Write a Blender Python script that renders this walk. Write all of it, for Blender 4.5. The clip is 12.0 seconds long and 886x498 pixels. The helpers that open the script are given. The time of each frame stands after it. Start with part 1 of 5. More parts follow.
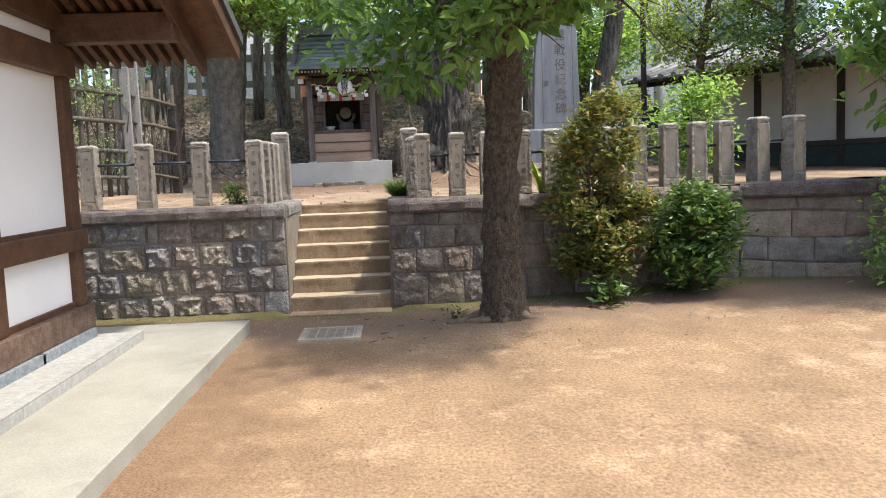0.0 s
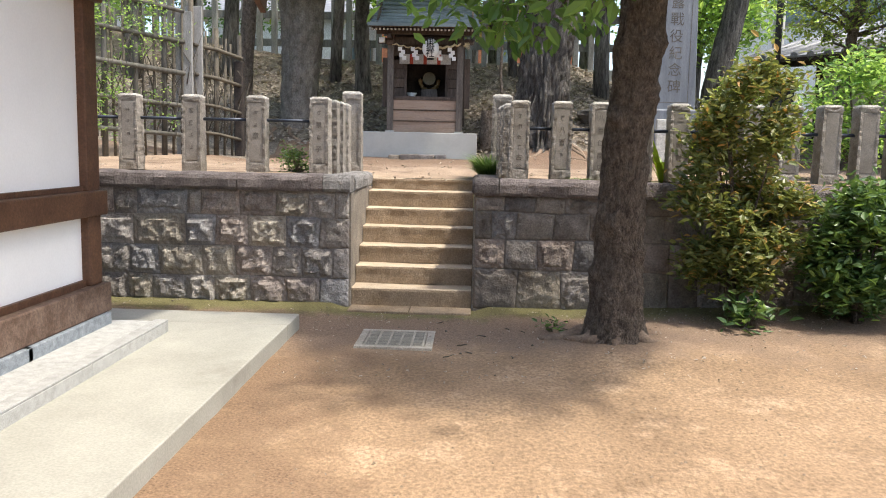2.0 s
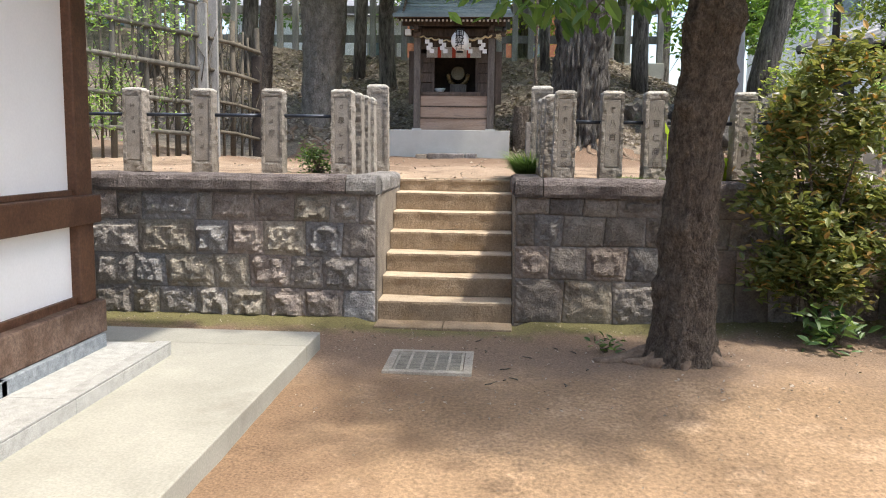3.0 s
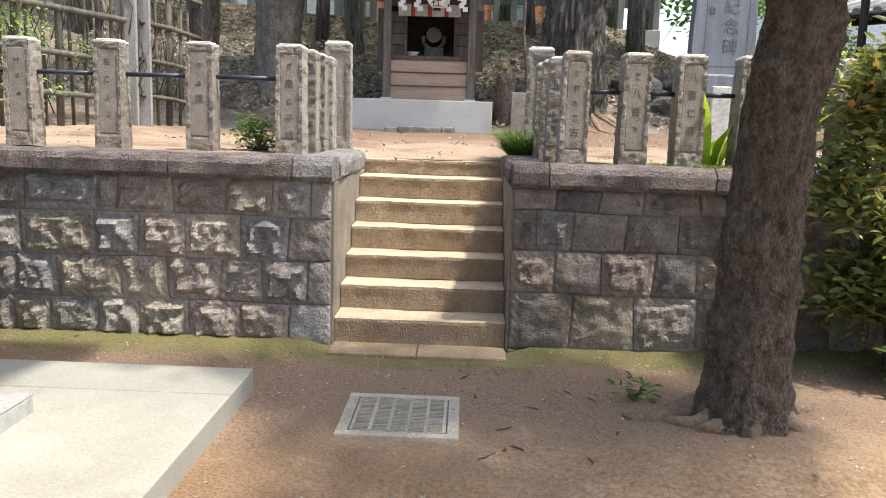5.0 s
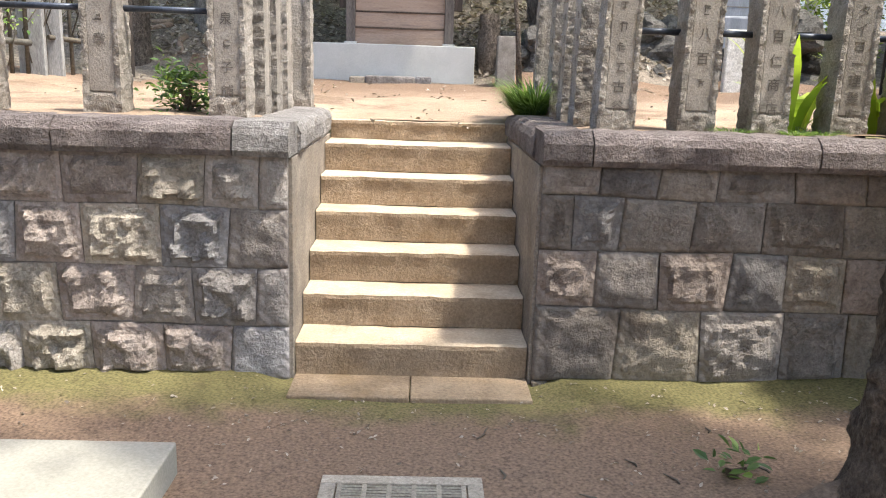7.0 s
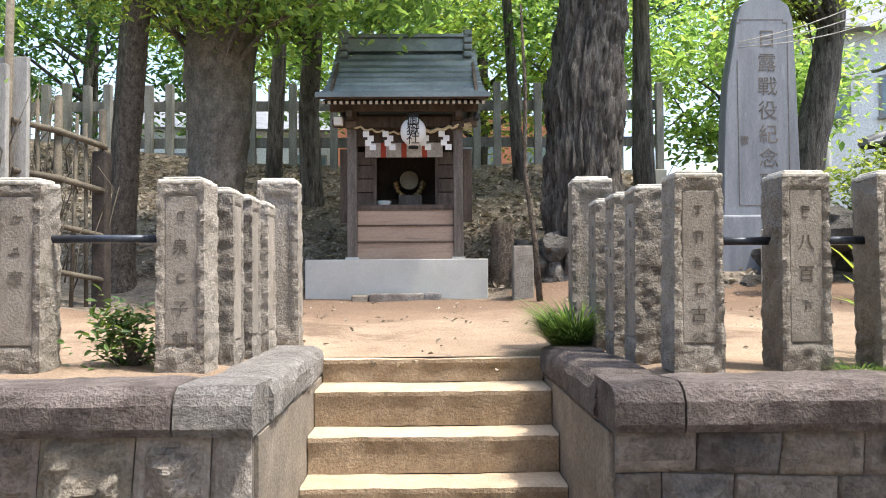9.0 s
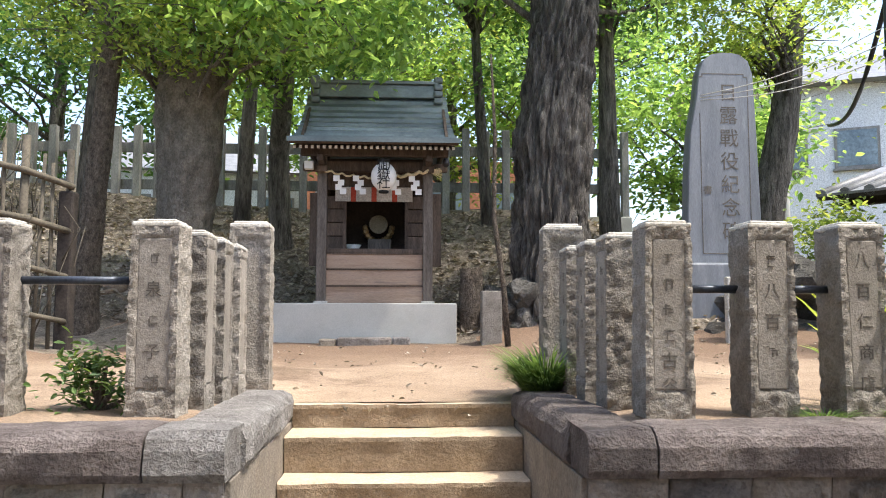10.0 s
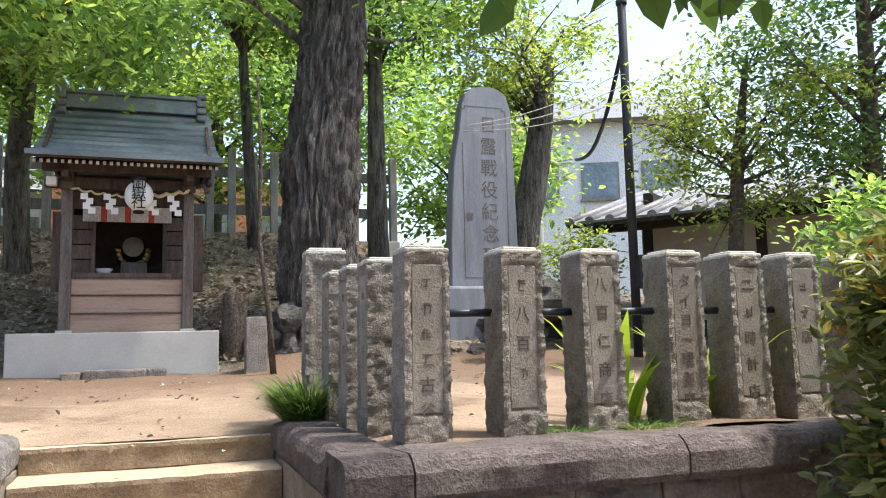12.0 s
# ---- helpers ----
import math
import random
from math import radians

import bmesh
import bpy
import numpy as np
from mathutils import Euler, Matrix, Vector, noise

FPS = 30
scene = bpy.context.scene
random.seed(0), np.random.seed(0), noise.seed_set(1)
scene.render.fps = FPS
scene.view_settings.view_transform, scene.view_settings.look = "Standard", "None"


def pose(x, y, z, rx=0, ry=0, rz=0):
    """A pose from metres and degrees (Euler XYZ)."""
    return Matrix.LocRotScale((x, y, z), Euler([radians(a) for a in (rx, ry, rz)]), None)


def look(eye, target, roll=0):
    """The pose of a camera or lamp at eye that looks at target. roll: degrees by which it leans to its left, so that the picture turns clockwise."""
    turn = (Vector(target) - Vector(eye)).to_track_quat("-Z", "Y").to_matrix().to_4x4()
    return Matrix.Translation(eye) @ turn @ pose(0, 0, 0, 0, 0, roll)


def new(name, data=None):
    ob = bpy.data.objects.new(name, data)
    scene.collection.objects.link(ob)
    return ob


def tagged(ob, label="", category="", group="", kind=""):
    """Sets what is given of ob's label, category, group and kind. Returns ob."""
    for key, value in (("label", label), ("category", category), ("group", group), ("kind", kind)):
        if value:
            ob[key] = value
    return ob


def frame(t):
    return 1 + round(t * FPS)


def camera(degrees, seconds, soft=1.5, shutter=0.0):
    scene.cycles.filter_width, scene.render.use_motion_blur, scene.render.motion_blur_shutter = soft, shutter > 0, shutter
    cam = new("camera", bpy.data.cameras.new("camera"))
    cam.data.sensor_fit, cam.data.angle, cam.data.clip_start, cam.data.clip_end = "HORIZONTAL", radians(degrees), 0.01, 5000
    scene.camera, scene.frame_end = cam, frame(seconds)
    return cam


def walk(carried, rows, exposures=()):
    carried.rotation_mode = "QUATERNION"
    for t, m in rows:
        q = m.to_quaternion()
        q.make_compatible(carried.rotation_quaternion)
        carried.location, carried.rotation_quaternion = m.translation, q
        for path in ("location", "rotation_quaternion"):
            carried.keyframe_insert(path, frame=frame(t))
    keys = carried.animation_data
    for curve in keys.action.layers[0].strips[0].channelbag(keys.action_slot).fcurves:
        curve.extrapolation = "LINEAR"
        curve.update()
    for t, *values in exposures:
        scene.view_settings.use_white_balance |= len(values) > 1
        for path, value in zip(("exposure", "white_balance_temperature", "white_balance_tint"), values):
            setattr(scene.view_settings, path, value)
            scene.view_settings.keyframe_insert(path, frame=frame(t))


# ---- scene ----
cam = camera(57.5, 12.0, soft=1.0)
PATH = [
    (0, (0.324, 0.875, 1.63), (0.428, 2.862, 1.434), -2.2),
    (0.5, (0.3, 1.302, 1.631), (0.377, 3.292, 1.445), -0.1),
    (1, (0.27, 1.741, 1.595), (0.283, 3.73, 1.386), 0.2),
    (1.5, (0.242, 2.14, 1.571), (0.131, 4.127, 1.369), 0.3),
    (2, (0.182, 2.547, 1.577), (0.111, 4.53, 1.331), 1.3),
    (2.5, (0.119, 2.94, 1.545), (0.015, 4.921, 1.291), 0.9),
    (3, (0.036, 3.366, 1.538), (-0.094, 5.347, 1.293), 0.8),
    (3.2, (0.005, 3.552, 1.541), (-0.098, 5.535, 1.304), 1.3),
    (5, (-0.12, 4.957, 1.563), (-0.17, 6.931, 1.25), 1.8),
    (5.5, (-0.156, 5.372, 1.546), (-0.268, 7.352, 1.291), 1.9),
    (6, (-0.251, 5.755, 1.528), (-0.388, 7.728, 1.227), 2.4),
    (6.5, (-0.372, 6.142, 1.542), (-0.354, 8.093, 1.103), 2.6),
    (8.3, (-0.372, 7.29, 1.648), (-0.287, 9.282, 1.487), 1.0),
    (8.5, (-0.376, 7.43, 1.66), (-0.298, 9.428, 1.6), 0.2),
    (9, (-0.41, 7.595, 1.672), (-0.381, 9.593, 1.736), -0.4),
    (9.5, (-0.453, 7.548, 1.67), (-0.426, 9.543, 1.818), -0.5),
    (10, (-0.449, 7.566, 1.675), (-0.335, 9.556, 1.848), 0.1),
    (10.5, (-0.432, 7.581, 1.676), (-0.129, 9.55, 1.858), 0.1),
    (11, (-0.423, 7.589, 1.678), (0.043, 9.525, 1.865), -0.4),
    (11.5, (-0.401, 7.615, 1.681), (0.194, 9.513, 1.883), -1.0),
    (12, (-0.384, 7.634, 1.685), (0.277, 9.508, 1.911), -1.3),
]
walk(cam, [(t, look(eye, target, roll)) for t, eye, target, roll in PATH], exposures=[(0.0, 1.46), (1.5, 1.55), (3.0, 1.57), (5.0, 1.78), (6.0, 2.08), (6.7, 2.1), (9.0, 1.87), (12.0, 1.7)])

# ---- light ----
SUN_ELEV, SUN_AZ = 66.0, 110.0   # azimuth: degrees from +y towards +x
world = bpy.data.worlds.new("sky")
world.use_nodes = True
scene.world = world
wn = world.node_tree
sky = wn.nodes.new("ShaderNodeTexSky")
sky.sky_type = "NISHITA"
sky.sun_disc = False
sky.sun_elevation, sky.sun_rotation = radians(SUN_ELEV), radians(SUN_AZ)
sky.air_density, sky.dust_density = 1.0, 3.0
bgn = wn.nodes["Background"]
bgn.inputs[1].default_value = 0.14
wn.links.new(sky.outputs[0], bgn.inputs[0])
sun = new("sun", bpy.data.lights.new("sun", "SUN"))
sun.data.energy, sun.data.angle, sun.data.color = 1.95, radians(3.0), (1.0, 0.95, 0.86)
_e, _a = radians(SUN_ELEV), radians(SUN_AZ)
sdir = Vector((math.sin(_a) * math.cos(_e), math.cos(_a) * math.cos(_e), math.sin(_e)))
sun.matrix_world = look(sdir * 60, (0, 0, 0))

# ---- materials ----
def mat(name, c1, c2, s1=3.0, s2=40.0, rough=0.85, bump=0.3, dist=0.02, rnd=0.15, stain=None, stain_s=0.8, stain_lo=0.5, metal=0.0, stretch=None, fine=0.35, coord="pos", spec=0.3, tints=(), tool=0.0):
    m = bpy.data.materials.new(name)
    m.use_nodes = True
    t = m.node_tree
    N, L = t.nodes, t.links
    b = N["Principled BSDF"]
    b.inputs["Roughness"].default_value, b.inputs["Metallic"].default_value = rough, metal
    b.inputs["Specular IOR Level"].default_value = spec
    if coord == "pos":
        src = N.new("ShaderNodeNewGeometry").outputs["Position"]
    else:
        src = N.new("ShaderNodeTexCoord").outputs["Object"]
    info = N.new("ShaderNodeObjectInfo")
    if stretch:
        mp = N.new("ShaderNodeMapping")
        mp.inputs["Scale"].default_value = stretch
        L.new(src, mp.inputs[0])
        src = mp.outputs[0]
    def noi(s, det=6, r=0.6):
        n = N.new("ShaderNodeTexNoise")
        n.inputs["Scale"].default_value, n.inputs["Detail"].default_value, n.inputs["Roughness"].default_value = s, det, r
        L.new(src, n.inputs["Vector"])
        return n.outputs["Fac"]
    a, f = noi(s1), noi(s2, 4, 0.7)
    def mix(kind, fac, x, y):
        n = N.new("ShaderNodeMix")
        n.data_type, n.blend_type = "RGBA", kind
        for sock, v in ((n.inputs[0], fac), (n.inputs[6], x), (n.inputs[7], y)):
            if hasattr(v, "is_linked"):
                L.new(v, sock)
            else:
                sock.default_value = v
        return n.outputs[2]
    def rng(v, lo, hi, o0=0.0, o1=1.0):
        n = N.new("ShaderNodeMapRange")
        L.new(v, n.inputs[0])
        for i, x in enumerate((lo, hi, o0, o1)):
            n.inputs[i + 1].default_value = x
        return n.outputs[0]
    col = mix("MIX", rng(a, 0.32, 0.68), (*c1, 1), (*c2, 1))
    if stain:
        col = mix("MIX", rng(noi(stain_s, 5, 0.65), stain_lo, stain_lo + 0.14), col, (*stain, 1))
    grey = N.new("ShaderNodeCombineColor")
    g = rng(f, 0.3, 0.7, 1 - fine, 1 + fine)
    g2 = rng(info.outputs["Random"], 0, 1, 1 - rnd, 1 + rnd)
    mul = N.new("ShaderNodeMath")
    mul.operation = "MULTIPLY"
    L.new(g, mul.inputs[0])
    L.new(g2, mul.inputs[1])
    for i in range(3):
        L.new(mul.outputs[0], grey.inputs[i])
    col = mix("MULTIPLY", 1.0, col, grey.outputs[0])
    if tints:
        ramp = N.new("ShaderNodeValToRGB")
        ramp.color_ramp.interpolation = "CONSTANT"
        while len(ramp.color_ramp.elements) < len(tints):
            ramp.color_ramp.elements.new(0.5)
        for i, c in enumerate(tints):
            e = ramp.color_ramp.elements[i]
            e.position, e.color = i / len(tints), (*c, 1)
        sc = N.new("ShaderNodeMath")
        sc.operation, sc.inputs[1].default_value = "MULTIPLY", 7.31
        fr = N.new("ShaderNodeMath")
        fr.operation = "FRACT"
        L.new(info.outputs["Random"], sc.inputs[0])
        L.new(sc.outputs[0], fr.inputs[0])
        L.new(fr.outputs[0], ramp.inputs[0])
        col = mix("MULTIPLY", 1.0, col, ramp.outputs[0])
    L.new(col, b.inputs["Base Color"])
    bp = N.new("ShaderNodeBump")
    bp.inputs["Strength"].default_value, bp.inputs["Distance"].default_value = bump, dist
    ad = N.new("ShaderNodeMath")
    ad.operation = "MULTIPLY_ADD"
    L.new(a, ad.inputs[0])
    ad.inputs[1].default_value = 1.5
    L.new(f, ad.inputs[2])
    height = ad.outputs[0]
    if tool:
        wv = N.new("ShaderNodeTexWave")
        wv.bands_direction = "DIAGONAL"
        wv.inputs["Scale"].default_value, wv.inputs["Distortion"].default_value = tool, 3.0
        wv.inputs["Detail"].default_value = 2.0
        L.new(src, wv.inputs["Vector"])
        wa = N.new("ShaderNodeMath")
        wa.operation = "MULTIPLY_ADD"
        L.new(wv.outputs["Fac"], wa.inputs[0])
        wa.inputs[1].default_value = 0.45
        L.new(height, wa.inputs[2])
        height = wa.outputs[0]
    L.new(height, bp.inputs["Height"])
    L.new(bp.outputs[0], b.inputs["Normal"])
    return m


def leaf_mat(name, c1, c2, rough=0.42, trans=0.45, tip=None):
    m = bpy.data.materials.new(name)
    m.use_nodes = True
    t = m.node_tree
    N, L = t.nodes, t.links
    b = N["Principled BSDF"]
    b.inputs["Roughness"].default_value = rough
    b.inputs["Specular IOR Level"].default_value = 0.45
    geo = N.new("ShaderNodeNewGeometry")
    ramp = N.new("ShaderNodeValToRGB")
    ramp.color_ramp.elements[0].color, ramp.color_ramp.elements[1].color = (*c1, 1), (*c2, 1)
    if tip:
        e = ramp.color_ramp.elements.new(0.86)
        e.color = (*c2, 1)
        ramp.color_ramp.elements[-1].color = (*tip, 1)
    L.new(geo.outputs["Random Per Island"], ramp.inputs[0])
    L.new(ramp.outputs[0], b.inputs["Base Color"])
    tr = N.new("ShaderNodeBsdfTranslucent")
    bright = N.new("ShaderNodeMix")
    bright.data_type, bright.blend_type = "RGBA", "MULTIPLY"
    bright.inputs[0].default_value = 1
    L.new(ramp.outputs[0], bright.inputs[6])
    bright.inputs[7].default_value = (1.7, 1.6, 1.0, 1)
    L.new(bright.outputs[2], tr.inputs[0])
    mx = N.new("ShaderNodeMixShader")
    mx.inputs[0].default_value = trans
    L.new(b.outputs[0], mx.inputs[1])
    L.new(tr.outputs[0], mx.inputs[2])
    L.new(mx.outputs[0], N["Material Output"].inputs[0])
    return m


M_DIRT = mat("dirt", (0.218, 0.142, 0.081), (0.325, 0.217, 0.127), 1.4, 42, 0.95, 0.8, 0.016, 0, stain=(0.40, 0.277, 0.172), stain_s=1.9, stain_lo=0.54, stretch=(1.0, 0.75, 1.0), fine=0.42)


def soil_or_shade_band(m, colour, y0, y1, wob, ws, axis=1, sign=1.0):
    """Another soil, moss or painted tree shade that takes over along an axis, past a wandering edge."""
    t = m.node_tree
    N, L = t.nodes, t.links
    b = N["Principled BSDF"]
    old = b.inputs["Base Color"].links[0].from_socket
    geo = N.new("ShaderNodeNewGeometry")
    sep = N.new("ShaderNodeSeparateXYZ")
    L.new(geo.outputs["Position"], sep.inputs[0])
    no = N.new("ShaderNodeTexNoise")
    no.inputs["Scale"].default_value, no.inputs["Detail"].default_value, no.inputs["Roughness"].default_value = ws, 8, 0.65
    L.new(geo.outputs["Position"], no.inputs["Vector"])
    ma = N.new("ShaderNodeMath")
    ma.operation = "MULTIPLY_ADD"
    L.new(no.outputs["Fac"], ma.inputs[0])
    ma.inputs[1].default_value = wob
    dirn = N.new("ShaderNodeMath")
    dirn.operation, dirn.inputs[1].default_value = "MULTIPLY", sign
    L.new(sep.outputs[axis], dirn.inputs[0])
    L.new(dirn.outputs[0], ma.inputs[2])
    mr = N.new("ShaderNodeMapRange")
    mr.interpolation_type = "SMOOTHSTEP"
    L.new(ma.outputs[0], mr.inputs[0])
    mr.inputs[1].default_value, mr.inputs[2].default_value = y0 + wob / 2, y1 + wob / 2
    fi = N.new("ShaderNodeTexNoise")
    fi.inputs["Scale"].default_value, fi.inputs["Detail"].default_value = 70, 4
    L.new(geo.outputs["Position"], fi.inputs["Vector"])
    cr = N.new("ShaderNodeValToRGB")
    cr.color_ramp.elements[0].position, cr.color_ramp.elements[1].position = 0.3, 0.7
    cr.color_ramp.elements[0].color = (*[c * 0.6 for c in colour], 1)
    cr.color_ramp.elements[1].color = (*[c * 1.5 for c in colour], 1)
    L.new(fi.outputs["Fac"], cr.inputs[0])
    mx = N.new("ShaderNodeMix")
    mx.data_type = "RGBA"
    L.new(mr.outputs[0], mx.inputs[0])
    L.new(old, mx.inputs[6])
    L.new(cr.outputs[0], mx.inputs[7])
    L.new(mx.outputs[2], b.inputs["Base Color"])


soil_or_shade_band(M_DIRT, (0.19, 0.12, 0.07), 0.2, 1.2, 3.4, 2.2, 0, -1.0)
# dark damp soil before the wall, the court tree's shade painted into it
soil_or_shade_band(M_DIRT, (0.195, 0.134, 0.09), 8.2, 9.2, 2.2, 1.3)
soil_or_shade_band(M_DIRT, (0.135, 0.12, 0.05), 9.75, 10.15, 1.1, 2.6)
M_TERR = mat("terrace_dirt", (0.25, 0.178, 0.122), (0.41, 0.305, 0.215), 1.3, 75, 0.95, 0.8, 0.025, 0, stain=(0.19, 0.13, 0.088), stain_s=1.2, stain_lo=0.52, fine=0.36)
# browner litter soil under the trees, with the crowns' shade put into its colour
soil_or_shade_band(M_TERR, (0.185, 0.122, 0.082), 13.6, 15.2, 2.4, 1.1)
M_BANK = mat("leaf_litter_bank", (0.13, 0.105, 0.08), (0.33, 0.275, 0.215), 6, 45, 0.95, 1.0, 0.05, 0, stain=(0.09, 0.10, 0.04), stain_s=1.2, stain_lo=0.62, fine=0.5)
M_MOSS = mat("mossy_soil", (0.085, 0.078, 0.03), (0.17, 0.145, 0.06), 3, 60, 0.95, 0.6, 0.02, 0, stain=(0.15, 0.105, 0.068), stain_s=3.0, stain_lo=0.5)
STONE_TINTS = ((1.0, 1.0, 1.0), (1.08, 1.0, 0.98), (0.92, 0.97, 1.06), (1.1, 1.07, 0.98), (0.85, 0.83, 0.82), (0.98, 0.98, 1.0))
M_STONE = mat("rough_stone", (0.245, 0.217, 0.193), (0.43, 0.392, 0.352), 9, 60, 0.9, 1.0, 0.03, 0.2, stain=(0.23, 0.195, 0.175), stain_s=3.3, stain_lo=0.57, fine=0.34, tints=STONE_TINTS)
M_MARGIN = mat("tooled_stone_margin", (0.225, 0.198, 0.177), (0.345, 0.312, 0.28), 5, 60, 0.9, 0.8, 0.014, 0.2, stain=(0.21, 0.18, 0.16), stain_s=3.3, stain_lo=0.57, fine=0.25, tints=STONE_TINTS, tool=9.0)
M_STONE_R = mat("dressed_stone", (0.185, 0.16, 0.137), (0.31, 0.273, 0.235), 8, 55, 0.9, 1.0, 0.028, 0.2, stain=(0.145, 0.12, 0.10), stain_s=2.4, stain_lo=0.54, fine=0.3, tints=STONE_TINTS)
M_MARGIN_R = mat("tooled_dressed_margin", (0.18, 0.157, 0.133), (0.285, 0.25, 0.215), 5, 55, 0.9, 0.8, 0.014, 0.2, stain=(0.14, 0.118, 0.10), stain_s=2.4, stain_lo=0.54, fine=0.25, tints=STONE_TINTS, tool=9.0)
M_STONE_B = mat("patched_stone", (0.215, 0.185, 0.155), (0.33, 0.29, 0.245), 6, 55, 0.9, 0.8, 0.025, 0.15, stain=(0.17, 0.14, 0.115), stain_s=2.0, stain_lo=0.56, fine=0.25, tints=STONE_TINTS)
M_COPE = mat("coping_stone", (0.125, 0.10, 0.092), (0.255, 0.217, 0.20), 8, 60, 0.88, 1.0, 0.04, 0.2, stain=(0.29, 0.265, 0.25), stain_s=3.4, stain_lo=0.62, fine=0.35)
M_COPE_P = mat("pale_coping_stone", (0.20, 0.186, 0.174), (0.345, 0.325, 0.305), 8, 60, 0.88, 1.0, 0.04, 0.1, stain=(0.22, 0.20, 0.185), stain_s=3.4, stain_lo=0.6, fine=0.35)
M_JOINT = mat("mortar_backing", (0.13, 0.115, 0.10), (0.23, 0.205, 0.18), 6, 50, 0.95, 0.4)
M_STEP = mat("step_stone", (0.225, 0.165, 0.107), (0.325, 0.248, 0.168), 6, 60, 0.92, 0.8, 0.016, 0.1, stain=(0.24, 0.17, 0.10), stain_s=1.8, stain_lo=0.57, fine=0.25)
# tread tops: pale dust, plus light from above painted into the colour
M_TREAD = mat("dusty_lit_tread", (0.37, 0.29, 0.20), (0.47, 0.38, 0.275), 5, 60, 0.95, 0.5, 0.01, 0.05, stain=(0.30, 0.225, 0.15), stain_s=2.2, stain_lo=0.6, fine=0.2)
M_CHEEK = mat("cheek_render", (0.15, 0.128, 0.105), (0.26, 0.225, 0.182), 4, 60, 0.92, 0.5, 0.015, 0.1, stain=(0.2, 0.16, 0.12), stain_s=2.5, stain_lo=0.55)
M_POST = mat("weathered_granite", (0.215, 0.19, 0.16), (0.35, 0.318, 0.278), 9, 80, 0.9, 0.9, 0.02, 0.16, stain=(0.165, 0.138, 0.105), stain_s=4, stain_lo=0.6, fine=0.3)
M_PANEL = mat("smooth_granite", (0.205, 0.182, 0.155), (0.31, 0.28, 0.243), 6, 90, 0.85, 0.5, 0.01, 0.16, stain=(0.175, 0.152, 0.125), stain_s=4, stain_lo=0.58, fine=0.22)
M_LICHEN = mat("pale_lichen_stone", (0.42, 0.39, 0.34), (0.62, 0.59, 0.53), 12, 70, 0.9, 0.6, 0.01, 0.1)
M_CARVE = mat("carved_ink", (0.10, 0.088, 0.075), (0.175, 0.152, 0.13), 8, 60, 0.9, 0.2)
M_STELE = mat("slate_stele", (0.155, 0.165, 0.185), (0.245, 0.255, 0.275), 2.5, 60, 0.62, 0.3, 0.008, 0, stain=(0.30, 0.31, 0.32), stain_s=3.0, stain_lo=0.6, stretch=(3, 3, 0.35), fine=0.2)
M_CONC = mat("concrete", (0.38, 0.37, 0.335), (0.49, 0.48, 0.435), 2.0, 80, 0.85, 0.2, 0.006, 0.05, stain=(0.36, 0.33, 0.28), stain_s=1.1, stain_lo=0.6, fine=0.12)
M_SLAB = mat("paving_concrete", (0.27, 0.258, 0.215), (0.35, 0.335, 0.282), 1.6, 70, 0.85, 0.25, 0.005, 0.03, stain=(0.235, 0.218, 0.182), stain_s=1.3, stain_lo=0.57, fine=0.16)
M_GRANB = mat("blue_granite", (0.14, 0.155, 0.17), (0.24, 0.26, 0.275), 20, 140, 0.8, 0.3, 0.005, 0.15, fine=0.35)
M_KERB = mat("pale_granite", (0.29, 0.285, 0.26), (0.40, 0.39, 0.365), 15, 140, 0.8, 0.3, 0.005, 0.1, fine=0.25)
M_WOODB = mat("brown_stained_wood", (0.075, 0.036, 0.021), (0.135, 0.068, 0.038), 6, 45, 0.55, 0.25, 0.006, 0.12, stretch=(1, 1, 1), fine=0.3)
M_SILL = mat("worn_sill_wood", (0.085, 0.05, 0.033), (0.17, 0.115, 0.085), 7, 50, 0.75, 0.5, 0.01, 0.1, stain=(0.22, 0.17, 0.13), stain_s=2.5, stain_lo=0.6, fine=0.4)
M_PLASTER = mat("white_plaster", (0.77, 0.76, 0.75), (0.82, 0.81, 0.80), 1.5, 60, 0.9, 0.08, 0.003, 0.0, fine=0.03)
M_ROOFT = mat("dark_roof", (0.06, 0.062, 0.062), (0.12, 0.12, 0.118), 4, 50, 0.6, 0.3)
M_BARK = mat("dark_bark", (0.095, 0.074, 0.056), (0.29, 0.232, 0.178), 19, 60, 0.95, 1.0, 0.12, 0.1, stain=(0.19, 0.17, 0.135), stain_s=5.0, stain_lo=0.6, stretch=(1.3, 1.3, 0.8), fine=0.5)
M_BARK3 = mat("mottled_bark", (0.13, 0.115, 0.095), (0.27, 0.24, 0.205), 9, 50, 0.95, 1.0, 0.04, 0.1, stain=(0.085, 0.075, 0.062), stain_s=5.0, stain_lo=0.57, stretch=(1, 1, 0.7), fine=0.4)
M_BARK2 = mat("grey_bark", (0.075, 0.067, 0.058), (0.33, 0.30, 0.265), 9, 45, 0.95, 1.0, 0.12, 0.15, stain=(0.04, 0.035, 0.03), stain_s=7.0, stain_lo=0.56, stretch=(1.9, 1.9, 0.32), fine=0.5)
M_COPPER = mat("patinated_copper", (0.085, 0.105, 0.105), (0.19, 0.22, 0.215), 2.5, 40, 0.42, 0.15, 0.004, 0.25, stain=(0.20, 0.225, 0.22), stain_s=2.2, stain_lo=0.62, metal=0.25, stretch=(0.6, 1, 1), fine=0.15)
M_OLDW = mat("old_shrine_wood", (0.055, 0.04, 0.031), (0.115, 0.085, 0.066), 5, 40, 0.8, 0.4, 0.008, 0.2, stretch=(4, 4, 0.6), fine=0.35)
